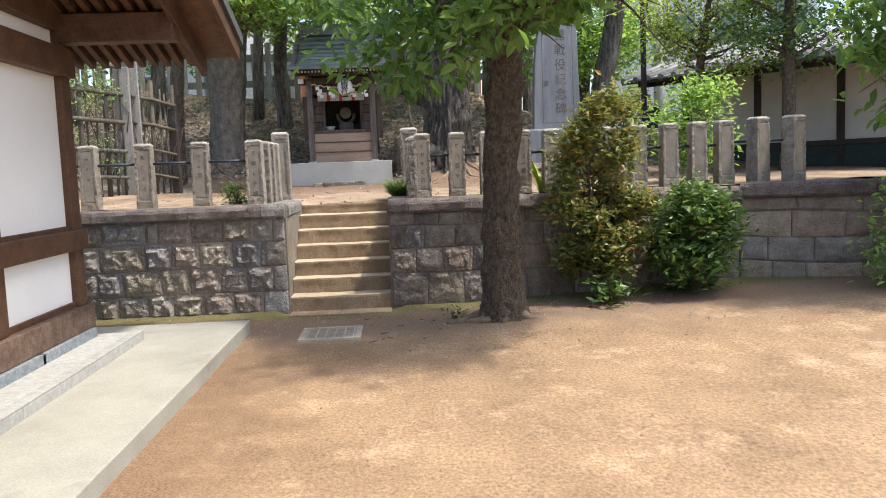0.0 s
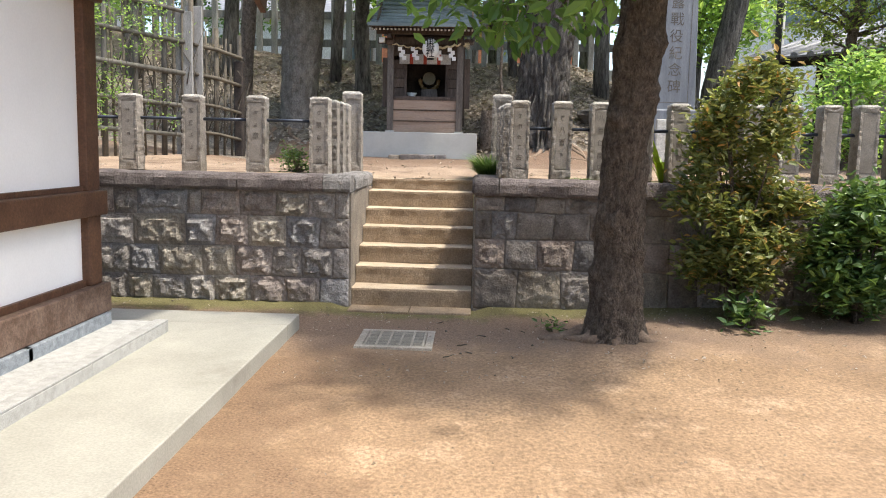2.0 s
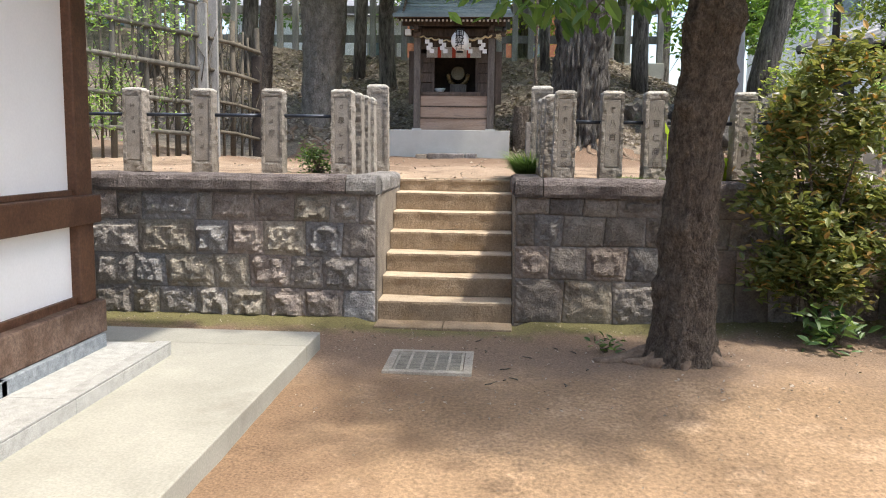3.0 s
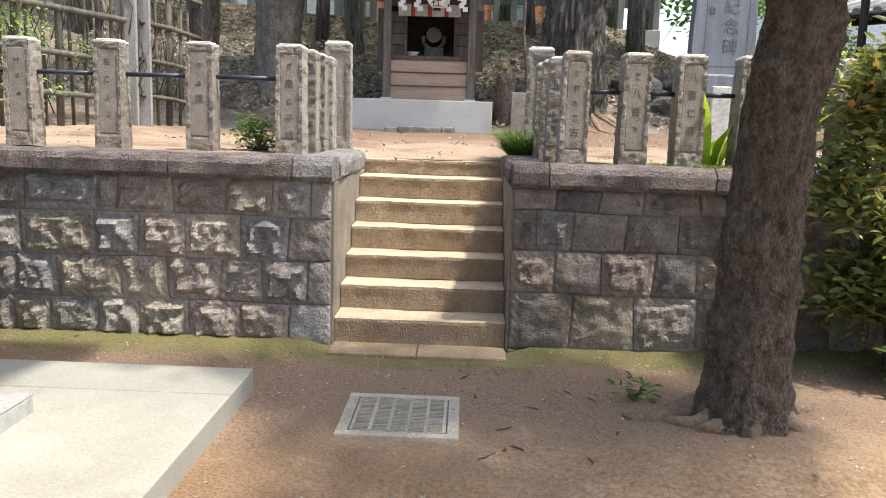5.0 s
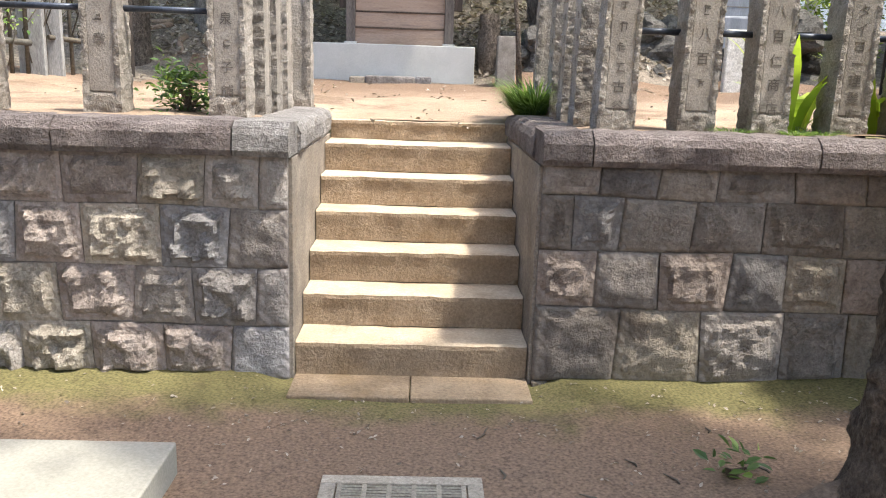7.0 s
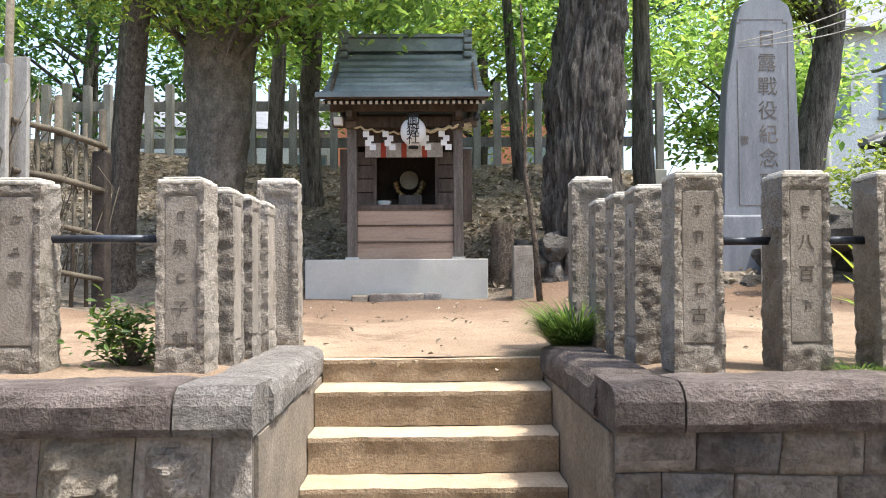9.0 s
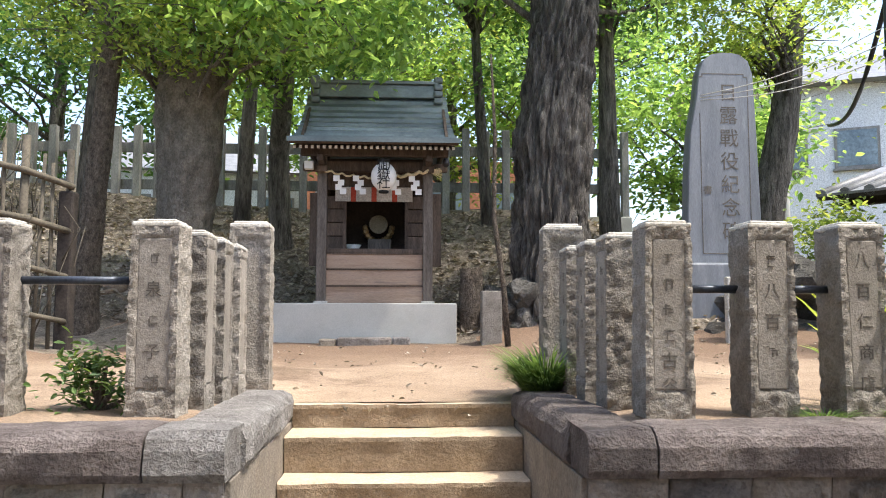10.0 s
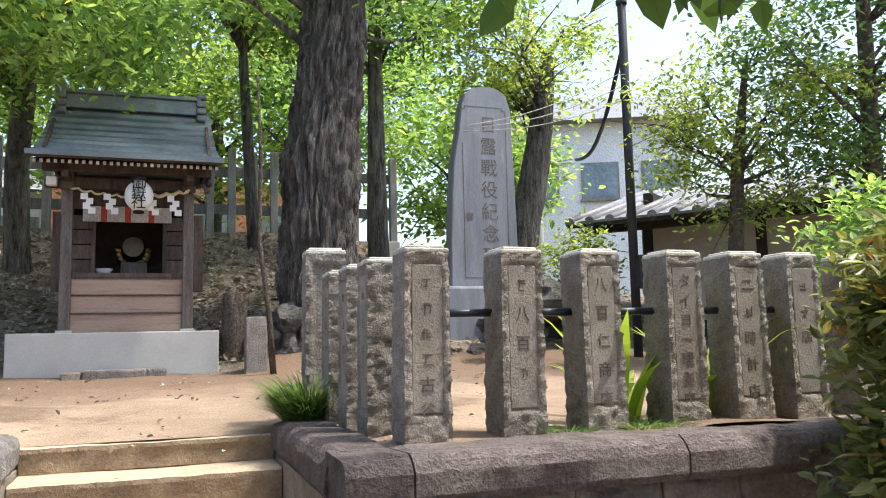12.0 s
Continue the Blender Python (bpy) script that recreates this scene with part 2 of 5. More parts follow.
M_GREYW = mat("grey_weathered_wood", (0.085, 0.07, 0.058), (0.165, 0.14, 0.12), 5, 40, 0.85, 0.4, 0.008, 0.15, stretch=(4, 4, 0.5), fine=0.35)
M_CEDAR = mat("pale_cedar_board", (0.25, 0.17, 0.12), (0.38, 0.28, 0.21), 3, 40, 0.75, 0.3, 0.005, 0.15, stain=(0.24, 0.18, 0.14), stain_s=3, stain_lo=0.58, stretch=(0.6, 4, 6), fine=0.2)
M_DARKIN = mat("dark_interior", (0.022, 0.016, 0.012), (0.045, 0.032, 0.024), 4, 40, 0.8, 0.2)
M_PAPER = mat("white_paper", (0.74, 0.73, 0.70), (0.82, 0.81, 0.78), 6, 60, 0.8, 0.05, 0.002, 0, fine=0.04)
M_INK = mat("black_ink", (0.012, 0.012, 0.012), (0.02, 0.02, 0.02), 6, 60, 0.7, 0.05)
M_STRAW = mat("straw_rope", (0.42, 0.34, 0.2), (0.58, 0.48, 0.3), 20, 90, 0.9, 0.6, 0.01)
M_RED = mat("red_cloth", (0.33, 0.05, 0.03), (0.42, 0.08, 0.05), 5, 60, 0.85, 0.1)
M_BRASS = mat("dull_brass", (0.26, 0.17, 0.08), (0.40, 0.28, 0.13), 8, 60, 0.4, 0.1, metal=0.8)
M_MIRROR = mat("polished_mirror", (0.085, 0.072, 0.05), (0.13, 0.112, 0.08), 8, 60, 0.4, 0.02, metal=1.0)
M_STEEL = mat("galvanised_steel", (0.40, 0.39, 0.35), (0.52, 0.50, 0.45), 10, 80, 0.6, 0.1, metal=0.15)
M_DRAIN = mat("drain_concrete", (0.29, 0.255, 0.20), (0.40, 0.355, 0.285), 6, 80, 0.9, 0.3)
M_GRATE = mat("dull_grate_steel", (0.20, 0.178, 0.138), (0.285, 0.258, 0.205), 10, 80, 0.7, 0.1)
M_CLOTH = mat("white_cloth", (0.42, 0.40, 0.37), (0.52, 0.50, 0.46), 6, 60, 0.85, 0.1)
M_PIPE = mat("dark_blue_pipe", (0.03, 0.036, 0.05), (0.06, 0.07, 0.09), 6, 60, 0.4, 0.1, metal=0.3)
M_BLACK = mat("black_metal", (0.02, 0.02, 0.021), (0.04, 0.04, 0.042), 6, 60, 0.5, 0.1)
M_BAMB = mat("weathered_bamboo", (0.075, 0.07, 0.058), (0.15, 0.14, 0.12), 4, 40, 0.7, 0.3, 0.005, 0.3, stretch=(4, 4, 0.6))
M_BAMBD = mat("dark_twigs", (0.07, 0.06, 0.045), (0.14, 0.12, 0.09), 4, 40, 0.9, 0.3, 0.005, 0.2)
M_FENCE = mat("grey_picket", (0.17, 0.165, 0.155), (0.30, 0.295, 0.28), 3, 40, 0.85, 0.3, 0.006, 0.15, stretch=(3, 3, 0.6))
M_HOUSEW = mat("pale_house_wall", (0.72, 0.73, 0.75), (0.80, 0.81, 0.82), 1, 30, 0.8, 0.05)
M_BRICK = mat("red_brick_wall", (0.34, 0.13, 0.075), (0.46, 0.2, 0.12), 8, 40, 0.85, 0.3)
M_GLASS = mat("dark_window", (0.10, 0.14, 0.17), (0.2, 0.25, 0.28), 1, 10, 0.1, 0.0, spec=0.6)
M_TILE = mat("grey_roof_tile", (0.15, 0.15, 0.155), (0.26, 0.26, 0.265), 5, 50, 0.45, 0.2, 0.005, 0.2)
M_OFFW = mat("aged_plaster", (0.46, 0.435, 0.39), (0.56, 0.53, 0.48), 1.2, 50, 0.9, 0.1, stain=(0.40, 0.365, 0.315), stain_s=0.8, stain_lo=0.58, fine=0.06)
M_DARKT = mat("dark_timber", (0.025, 0.02, 0.017), (0.05, 0.04, 0.033), 5, 40, 0.8, 0.2)
M_NET = mat("dark_green_sheet", (0.012, 0.022, 0.018), (0.025, 0.04, 0.033), 2, 20, 0.5, 0.1)
M_ROOT = mat("earthy_root", (0.14, 0.10, 0.07), (0.25, 0.18, 0.125), 6, 50, 0.95, 0.6)
M_ROCK = mat("dark_rock", (0.07, 0.065, 0.058), (0.19, 0.175, 0.155), 4, 40, 0.95, 1.0, 0.05, 0.25, stain=(0.08, 0.10, 0.045), stain_s=2, stain_lo=0.62)
L_FRONT = leaf_mat("broad_green_leaf", (0.06, 0.13, 0.036), (0.19, 0.31, 0.085), 0.36, 0.48)
L_MID = leaf_mat("mid_green_leaf", (0.085, 0.18, 0.06), (0.34, 0.48, 0.155), 0.40, 0.58)
L_DARK = leaf_mat("dark_green_leaf", (0.044, 0.112, 0.032), (0.112, 0.214, 0.058), 0.52, 0.35)
L_YEL = leaf_mat("yellow_green_leaf", (0.10, 0.165, 0.042), (0.30, 0.385, 0.105), 0.42, 0.58, tip=(0.48, 0.50, 0.14))
L_RED = leaf_mat("bronze_green_leaf", (0.085, 0.12, 0.035), (0.24, 0.255, 0.085), 0.38, 0.35, tip=(0.42, 0.24, 0.08))
L_BUSH = leaf_mat("fresh_green_leaf", (0.05, 0.10, 0.035), (0.13, 0.21, 0.06), 0.35, 0.3, tip=(0.26, 0.38, 0.08))
L_GRASS = leaf_mat("grass_blade", (0.08, 0.15, 0.045), (0.19, 0.29, 0.09), 0.5, 0.35)
L_DRY = leaf_mat("dry_leaf", (0.15, 0.12, 0.092), (0.46, 0.40, 0.33), 0.85, 0.1)
L_BLADE = leaf_mat("bright_strap_leaf", (0.16, 0.27, 0.03), (0.34, 0.42, 0.06), 0.35, 0.45)


# ---- builders ----
def part(name, bm, material, parent=None, label=""):
    me = bpy.data.meshes.new(name)
    bm.to_mesh(me)
    bm.free()
    me.materials.append(material)
    ob = new(name, me)
    if parent is not None:
        ob.parent = parent
    if label:
        tagged(ob, label)
    return ob


def share(name, me, parent, m):
    ob = new(name, me)
    ob.parent = parent
    ob.matrix_basis = m
    return ob


def thing(name, label, category, at=(0, 0, 0), group="", kind=""):
    ob = new(name)
    ob.empty_display_size = 0.1
    ob.location = at
    return tagged(ob, label, category, group, kind)


def box(bm, x0, y0, z0, x1, y1, z1, bev=0.0, m=None):
    r = bmesh.ops.create_cube(bm, size=1)
    v = r["verts"]
    for p in v:
        p.co = Vector(((x0 + x1) / 2 + p.co.x * (x1 - x0), (y0 + y1) / 2 + p.co.y * (y1 - y0), (z0 + z1) / 2 + p.co.z * (z1 - z0)))
        if m is not None:
            p.co = m @ p.co
    if bev:
        es = list({e for p in v for e in p.link_edges})
        bmesh.ops.bevel(bm, geom=es, offset=bev, segments=2, profile=0.5, affect="EDGES")
    return bm


def bx(x0, y0, z0, x1, y1, z1, bev=0.006, m=None):
    return box(bmesh.new(), x0, y0, z0, x1, y1, z1, bev, m)


def tube(bm, pts, radii, sides=8, rough=0.0, cap=True, ridge=0.0, furrow=0.0, knots=()):
    rings = []
    pts = [Vector(p) for p in pts]
    for i, p in enumerate(pts):
        d = (pts[min(i + 1, len(pts) - 1)] - pts[max(i - 1, 0)])
        d = d.normalized() if d.length > 1e-6 else Vector((0, 0, 1))
        u = d.cross(Vector((0, 1, 0.13)) if abs(d.y) < 0.9 else Vector((1, 0, 0))).normalized()
        w = d.cross(u)
        ring = []
        for k in range(sides):
            a = 2 * math.pi * k / sides
            r = radii[i]
            if rough:
                q = p + (u * math.cos(a) + w * math.sin(a)) * r
                r *= 1 + rough * (noise.noise(q * 2.3) + 0.6 * noise.noise(q * 6.1))
            if ridge:
                q = Vector((math.cos(a) * 3.4, math.sin(a) * 3.4, p.z * 1.1))
                r *= 1 + ridge * (noise.noise(q) + 0.8 * abs(noise.noise(q * 2.4)) + 0.4 * noise.noise(Vector((q.x * 4, q.y * 4, p.z * 7))))
            if furrow:
                wob = 0.5 * noise.noise(Vector((math.cos(a) * 2, math.sin(a) * 2, p.z * 1.3)))
                q = Vector((math.cos(a + wob * 0.3) * 8.5, math.sin(a + wob * 0.3) * 8.5, p.z * 1.6))
                r *= 1 + furrow * (2.4 * min(abs(noise.noise(q)), 0.32) - 0.5 + 0.25 * noise.noise(Vector((q.x * 2, q.y * 2, p.z * 9))))
            if knots:
                q = Vector((math.cos(a) * radii[i], math.sin(a) * radii[i], p.z))
                r += 0.011 * noise.noise(q * 17) + 0.008 * noise.noise(q * 34)
            for ka, kz, kr, kh in knots:
                da = (a - ka + math.pi) % (2 * math.pi) - math.pi
                d2 = ((da * radii[i]) ** 2 + (p.z - kz) ** 2) / (kr * kr)
                r += kh * (math.exp(-d2) - 0.75 * math.exp(-d2 * 7)) if d2 < 6 else 0
            ring.append(bm.verts.new(p + (u * math.cos(a) + w * math.sin(a)) * r))
        rings.append(ring)
    for a, b in zip(rings, rings[1:]):
        for k in range(sides):
            f = bm.faces.new((a[k], a[(k + 1) % sides], b[(k + 1) % sides], b[k]))
            f.smooth = True
    if cap:
        bm.faces.new(rings[0][::-1])
        bm.faces.new(rings[-1])
    return bm


def leaves_mesh(name, centers, spread, n, size, material, rng, droop=0.25, flat=0.55, aspect=0.5, bound=None):
    """Leaves, each of two folded halves, scattered in flattened sprays round the centres."""
    C = np.asarray(centers, float)
    idx = rng.integers(0, len(C), n)
    off = rng.normal(0, 1, (n, 3)) * spread * np.array((1, 1, flat))
    P = C[idx] + off
    if bound is not None:
        P = P[bound(P)]
        n = len(P)
    az = rng.uniform(0, 2 * np.pi, n)
    pit = rng.normal(-droop, 0.4, n)
    D = np.stack((np.cos(az) * np.cos(pit), np.sin(az) * np.cos(pit), np.sin(pit)), 1)
    U = np.array((0, 0, 1.0)) + rng.normal(0, 0.45, (n, 3))
    S = np.cross(D, U)
    S /= np.linalg.norm(S, axis=1, keepdims=True) + 1e-9
    Nn = np.cross(S, D)
    l = size * rng.uniform(0.65, 1.25, n)[:, None]
    w = l * aspect * 0.5
    v0 = P
    v1 = P + D * l * 0.35 + S * w + Nn * w * 0.3
    v2 = P + D * l * 0.72 + S * w * 0.72 + Nn * w * 0.15
    v3 = P + D * l - Nn * l * 0.08
    v4 = P + D * l * 0.72 - S * w * 0.72 + Nn * w * 0.15
    v5 = P + D * l * 0.35 - S * w + Nn * w * 0.3
    V = np.stack((v0, v1, v2, v3, v4, v5), 1).reshape(-1, 3)
    b = np.arange(n)[:, None] * 6
    F = np.concatenate((b + np.array((0, 1, 2, 3)), b + np.array((0, 3, 4, 5))), 0)
    me = bpy.data.meshes.new(name)
    me.from_pydata(V.tolist(), [], F.tolist())
    me.materials.append(material)
    return me


def tree(name, label, base, trunk_pts, trunk_r, crown_c, crown_r, clusters, n, size, lmat, bmat, seed, spread=0.3, low=None, bound=None, limbs=9, sides=14, roots=0.35, aspect=0.5, droop=0.25, rough=0.1, ridge=0.0, fork=0.0, furrow=0.0, knots=0):
    """A tapered trunk with limbs that reach the leaf sprays of an uneven crown."""
    rng = np.random.default_rng(seed)
    top = thing(name, label, "tree", base)
    B = Vector(base)
    tp = [Vector(p) - B for p in trunk_pts]
    fine_p, fine_r = [], []
    for i in range(len(tp) - 1):
        seg = 40 if furrow or knots else 12
        for k in range(seg):
            u = k / seg
            fine_p.append(tp[i].lerp(tp[i + 1], u))
            fine_r.append(trunk_r[i] * (1 - u) + trunk_r[i + 1] * u)
    fine_p.append(tp[-1])
    fine_r.append(trunk_r[-1])
    if roots:
        for i, p in enumerate(fine_p):
            fine_r[i] *= 1 + roots * math.exp(-max(p.z, 0) / 0.16)
    bm = bmesh.new()
    kr = random.Random(seed)
    burls = [(kr.uniform(0, 6.28), kr.uniform(0.25, 2.6), kr.uniform(0.04, 0.085), kr.uniform(0.025, 0.055)) for _ in range(knots)]
    tube(bm, fine_p, fine_r, sides, rough, True, ridge, furrow, burls)
    part("trunk", bm, bmat, top)
    cc = np.array(crown_c) - np.array(base)
    cr = np.array(crown_r)
    cen = []
    while len(cen) < clusters:
        q = rng.normal(0, 1, 3)
        q = q / np.linalg.norm(q) * rng.uniform(0.35, 1.0) ** 0.6
        p = cc + q * cr
        if low is not None and p[2] + base[2] < low:
            p[2] = low - base[2] + rng.uniform(0, 0.35)
        if bound is not None and not bound((p + np.array(base))[None])[0]:
            continue
        cen.append(p)
    cen = np.array(cen)
    starts = [j for j in range(len(fine_p)) if fine_p[j].z >= fork] or [len(fine_p) - 1]
    for i in range(min(limbs, clusters)):
        bm = bmesh.new()
        c = Vector(cen[i])
        k = min(starts, key=lambda j: (fine_p[j] - (c - Vector((0, 0, 0.45 * (c - fine_p[j]).length)))).length)
        s = fine_p[k]
        mid = s.lerp(c, 0.5) + Vector(rng.normal(0, 0.1, 3)) + Vector((0, 0, 0.12))
        r0 = min(fine_r[k] * 0.4, 0.055)
        tube(bm, [s, s.lerp(mid, 0.5), mid, mid.lerp(c, 0.55), c], [r0, r0 * 0.75, r0 * 0.5, r0 * 0.3, 0.006], 6, 0.05)
        for j in range(4):
            e = c + Vector(rng.normal(0, 1, 3)) * spread * 1.3
            b = mid.lerp(c, 0.25 + 0.2 * j)
            tube(bm, [b, b.lerp(e, 0.5) + Vector((0, 0, 0.05)), e], [r0 * 0.28, r0 * 0.18, 0.004], 5)
        part("limb", bm, bmat, top)
    off = np.array(base)
    bl = (lambda P: bound(P + off)) if bound is not None else None
    me = leaves_mesh("crown", cen, spread, n, size, lmat, rng, droop=droop, aspect=aspect, bound=bl)
    c = new("crown", me)
    c.parent = top
    return top


def rock_mesh(name, material, seed, sub=2, squash=(1, 1, 1), amp=0.4):
    bm = bmesh.new()
    bmesh.ops.create_icosphere(bm, subdivisions=sub, radius=0.5)
    o = Vector((seed * 7.3, seed * 3.1, 0))
    for v in bm.verts:
        v.co *= 1 + amp * (noise.noise(v.co * 2.5 + o) + 0.5 * noise.noise(v.co * 6 + o))
        v.co = Vector((v.co.x * squash[0], v.co.y * squash[1], v.co.z * squash[2]))
    me = bpy.data.meshes.new(name)
    bm.to_mesh(me)
    bm.free()
    me.materials.append(material)
    return me


def text_mesh(s, size, material, depth=0.002, font_line=1.0):
    cu = bpy.data.curves.new("writing", "FONT")
    cu.body, cu.size, cu.align_x, cu.align_y, cu.extrude = s, size, "CENTER", "CENTER", depth
    ob = bpy.data.objects.new("writing", cu)
    scene.collection.objects.link(ob)
    me = bpy.data.meshes.new_from_object(ob.evaluated_get(bpy.context.evaluated_depsgraph_get()))
    bpy.data.objects.remove(ob)
    bpy.data.curves.remove(cu)
    me.materials.clear()
    me.materials.append(material)
    return me


def column_text(s, size, pitch, x, y, ztop, material, parent, depth=0.002):
    for i, ch in enumerate(s):
        me = text_mesh(ch, size, material, depth)
        ob = new("character", me)
        ob.parent = parent
        ob.matrix_basis = pose(x, y, ztop - pitch * (i + 0.5), 90, 0, 0)


# ---- ground and terrace ----
FRONT = 10.35          # face of the retaining wall
SX0, SX1 = -1.0, 0.19  # stair between its cheeks
RISE = 0.18
NOSE = [10.40, 10.67, 10.93, 11.19, 11.42, 11.65, 11.95]
TOPZ = 1.23


def front_y(x):
    return FRONT if x < 4.4 else FRONT - 0.42 * (x - 4.4)


def cope_z(x):
    return 1.30 if x < 2.5 else 1.30 + 0.018 * min(x - 2.5, 2.6)


def ground_z(x, y):
    z = 0.0
    if x > 1:
        z += 0.045 * min(x - 1, 6) * max(0.0, min(1, (y - 4) / 5))
    d2 = (x - 1.35) ** 2 + (y - 8.97) ** 2
    z += 0.10 * math.exp(-d2 / 0.5)
    near = math.exp(-((x - 1) ** 2 + (y - 7) ** 2) / 120)
    z += near * (0.012 * noise.noise(Vector((x * 1.1, y * 1.1, 3))) + 0.006 * noise.noise(Vector((x * 4, y * 4, 1))))
    if y > 9.6 and y < 10.5 and (x < SX0 - 0.1 or x > SX1 + 0.1):
        z += 0.05 * min(1, (y - 9.6) / 0.8)
    return z


def terrace_z(x, y):
    z = 1.24 + 0.035 * max(0, y - 11.95)
    side = max(0.0, min(1.0, (abs(x + 0.4) - 0.6) / 0.35))
    z += 0.05 * side * max(0.0, 1 - max(0, y - 11.5) / 3)
    if x > 2.5:
        z += 0.018 * min(x - 2.5, 2.6)
    back = max(0.0, y - 16.4 - 0.5 * max(0, 1 - abs(x + 0.8) / 1.6))
    left = max(0.0, -3.2 - x) * 0.12
    z += 0.46 * min(back, 4.2) * (1 if x < 2.2 else max(0.45, 1 - (x - 2.2) * 0.2)) + left * max(0, min(1, (y - 12) / 3))
    calm = min(1.0, max(0.0, (y - 12.0) / 0.8)) if abs(x + 0.4) < 0.75 else 1.0
    z -= 0.01 * (1 - calm)
    z += calm * 0.03 * noise.noise(Vector((x * 1.3, y * 1.3, 7))) + calm * 0.012 * noise.noise(Vector((x * 5, y * 5, 2)))
    for (tx, ty) in ((1.45, 17.0), (-3.3, 17.6)):
        z += 0.16 * math.exp(-((x - tx) ** 2 + (y - ty) ** 2) / 0.7)
    return z


def lines(*segs):
    out = []
    for a, b, n in segs:
        out += list(np.linspace(a, b, n, endpoint=False))
    return out


def sheet(name, xs, ys, zf, keep, material, yf=None):
    V, F = [], []
    for y in ys:
        for x in xs:
            yy = yf(x, y) if yf else y
            V.append((x, yy, zf(x, yy)))
    w = len(xs)
    for j in range(len(ys) - 1):
        for i in range(w - 1):
            if keep((xs[i] + xs[i + 1]) / 2, (ys[j] + ys[j + 1]) / 2):
                F.append((j * w + i, j * w + i + 1, (j + 1) * w + i + 1, (j + 1) * w + i))
    me = bpy.data.meshes.new(name)
    me.from_pydata(V, [], F)
    me.shade_smooth()
    me.materials.append(material)
    return new(name, me)


gx = lines((-900, -60, 5), (-60, -8, 13), (-8, 9, 120), (9, 60, 13), (60, 901, 6))
gy = lines((-900, -60, 5), (-60, -3, 12), (-3, 10.6, 110), (10.6, 60, 13), (60, 901, 6))
tagged(sheet("ground", gx, gy, ground_z, lambda x, y: True, M_DIRT), "dry trodden tan earth court, darker where damp and where tree shade is coloured in", "ground", kind="structure")
tx = lines((-14, -6, 10), (-6, SX0, 40), (SX0, SX1, 12), (SX1, 6, 46), (6, 14.1, 14))
ty = lines((0, 1.6, 16), (1.6, 6.0, 36), (6.0, 10.4, 44), (10.4, 13.0, 8))
ter = sheet("terrace_ground", tx, ty, terrace_z, lambda x, y: not (SX0 < x < SX1 and y < 1.6), M_TERR,
            yf=lambda x, v: (front_y(x) + 0.18) + v if v > 1.7 else (front_y(x) + 0.18) + v * ((NOSE[6] + 0.02 - FRONT - 0.18) / 1.6 if v <= 1.6 else 1))
tagged(ter, "raised terrace of bare orange-brown earth with roots", "ground", kind="structure")
ter.data.materials.append(M_BANK)
for p in ter.data.polygons:
    c = p.center
    if c.y > 16.7 + 0.5 * noise.noise(Vector((c.x, c.y, 0))) or (c.x < -3.3 and c.y > 14.8):
        p.material_index = 1
# ---- retaining wall ----
def stone_mesh(quad, seed, bulge, face, margin):
    """A block from its four face corners (x, z; anticlockwise from bottom left), a rough boss inside a tooled margin, facing -y."""
    r = random.Random(seed)
    bm = bmesh.new()
    (ax, az), (bx_, bz), (cx, cz), (dx, dz) = quad
    w, h = max(bx_ - ax, 0.05), max((dz + cz - az - bz) / 2, 0.05)
    nx, nz = max(6, int(w / 0.019)), max(6, int(h / 0.019))
    o = Vector((seed * 3.7, seed * 1.9, 0))
    ml, mr, mb, mt = [r.uniform(0.028, 0.055) for _ in range(4)]
    grid = []
    for j in range(nz + 1):
        row = []
        for i in range(nx + 1):
            u, v = i / nx, j / nz
            x = (ax * (1 - u) + bx_ * u) * (1 - v) + (dx * (1 - u) + cx * u) * v
            z = (az * (1 - u) + bz * u) * (1 - v) + (dz * (1 - u) + cz * u) * v
            q = Vector((x, 0, z))
            e = min(u * w - ml, (1 - u) * w - mr, v * h - mb, (1 - v) * h - mt)
            e += 0.034 * noise.noise(q * 8 + o) + 0.014 * noise.noise(q * 24 + o) + 0.008
            rim = min(u * w, (1 - u) * w, v * h, (1 - v) * h)
            y = 0.008 * max(0.0, 1 - rim / 0.007) + 0.0025 * noise.noise(q * 40 + o)
            if e > 0:
                rise = min(1.0, e / 0.022)
                n1 = noise.noise(q * 9 + o) + 0.75 * noise.noise(q * 19 + o) + 0.55 * abs(noise.noise(q * 38 + o))
                y -= bulge * rise * (0.62 + 0.62 * n1)
            row.append((bm.verts.new((x, y, z)), e))
        grid.append(row)
    for j in range(nz):
        for i in range(nx):
            f = bm.faces.new((grid[j][i][0], grid[j][i + 1][0], grid[j + 1][i + 1][0], grid[j + 1][i][0]))
            f.smooth = bulge < 0.03
            f.material_index = 0 if grid[j][i][1] > -0.004 else 1
    vs = [[g[0] for g in row] for row in grid]
    edge = vs[0] + [g[-1] for g in vs[1:]] + vs[-1][-2::-1] + [g[0] for g in vs[-2:0:-1]]
    bk = [bm.verts.new((v.co.x, 0.16, v.co.z)) for v in edge]
    for k in range(len(edge)):
        bm.faces.new((edge[k], bk[k], bk[(k + 1) % len(edge)], edge[(k + 1) % len(edge)]))
    me = bpy.data.meshes.new("stone")
    bm.to_mesh(me)
    bm.free()
    me.materials.append(face)
    me.materials.append(margin)
    return me


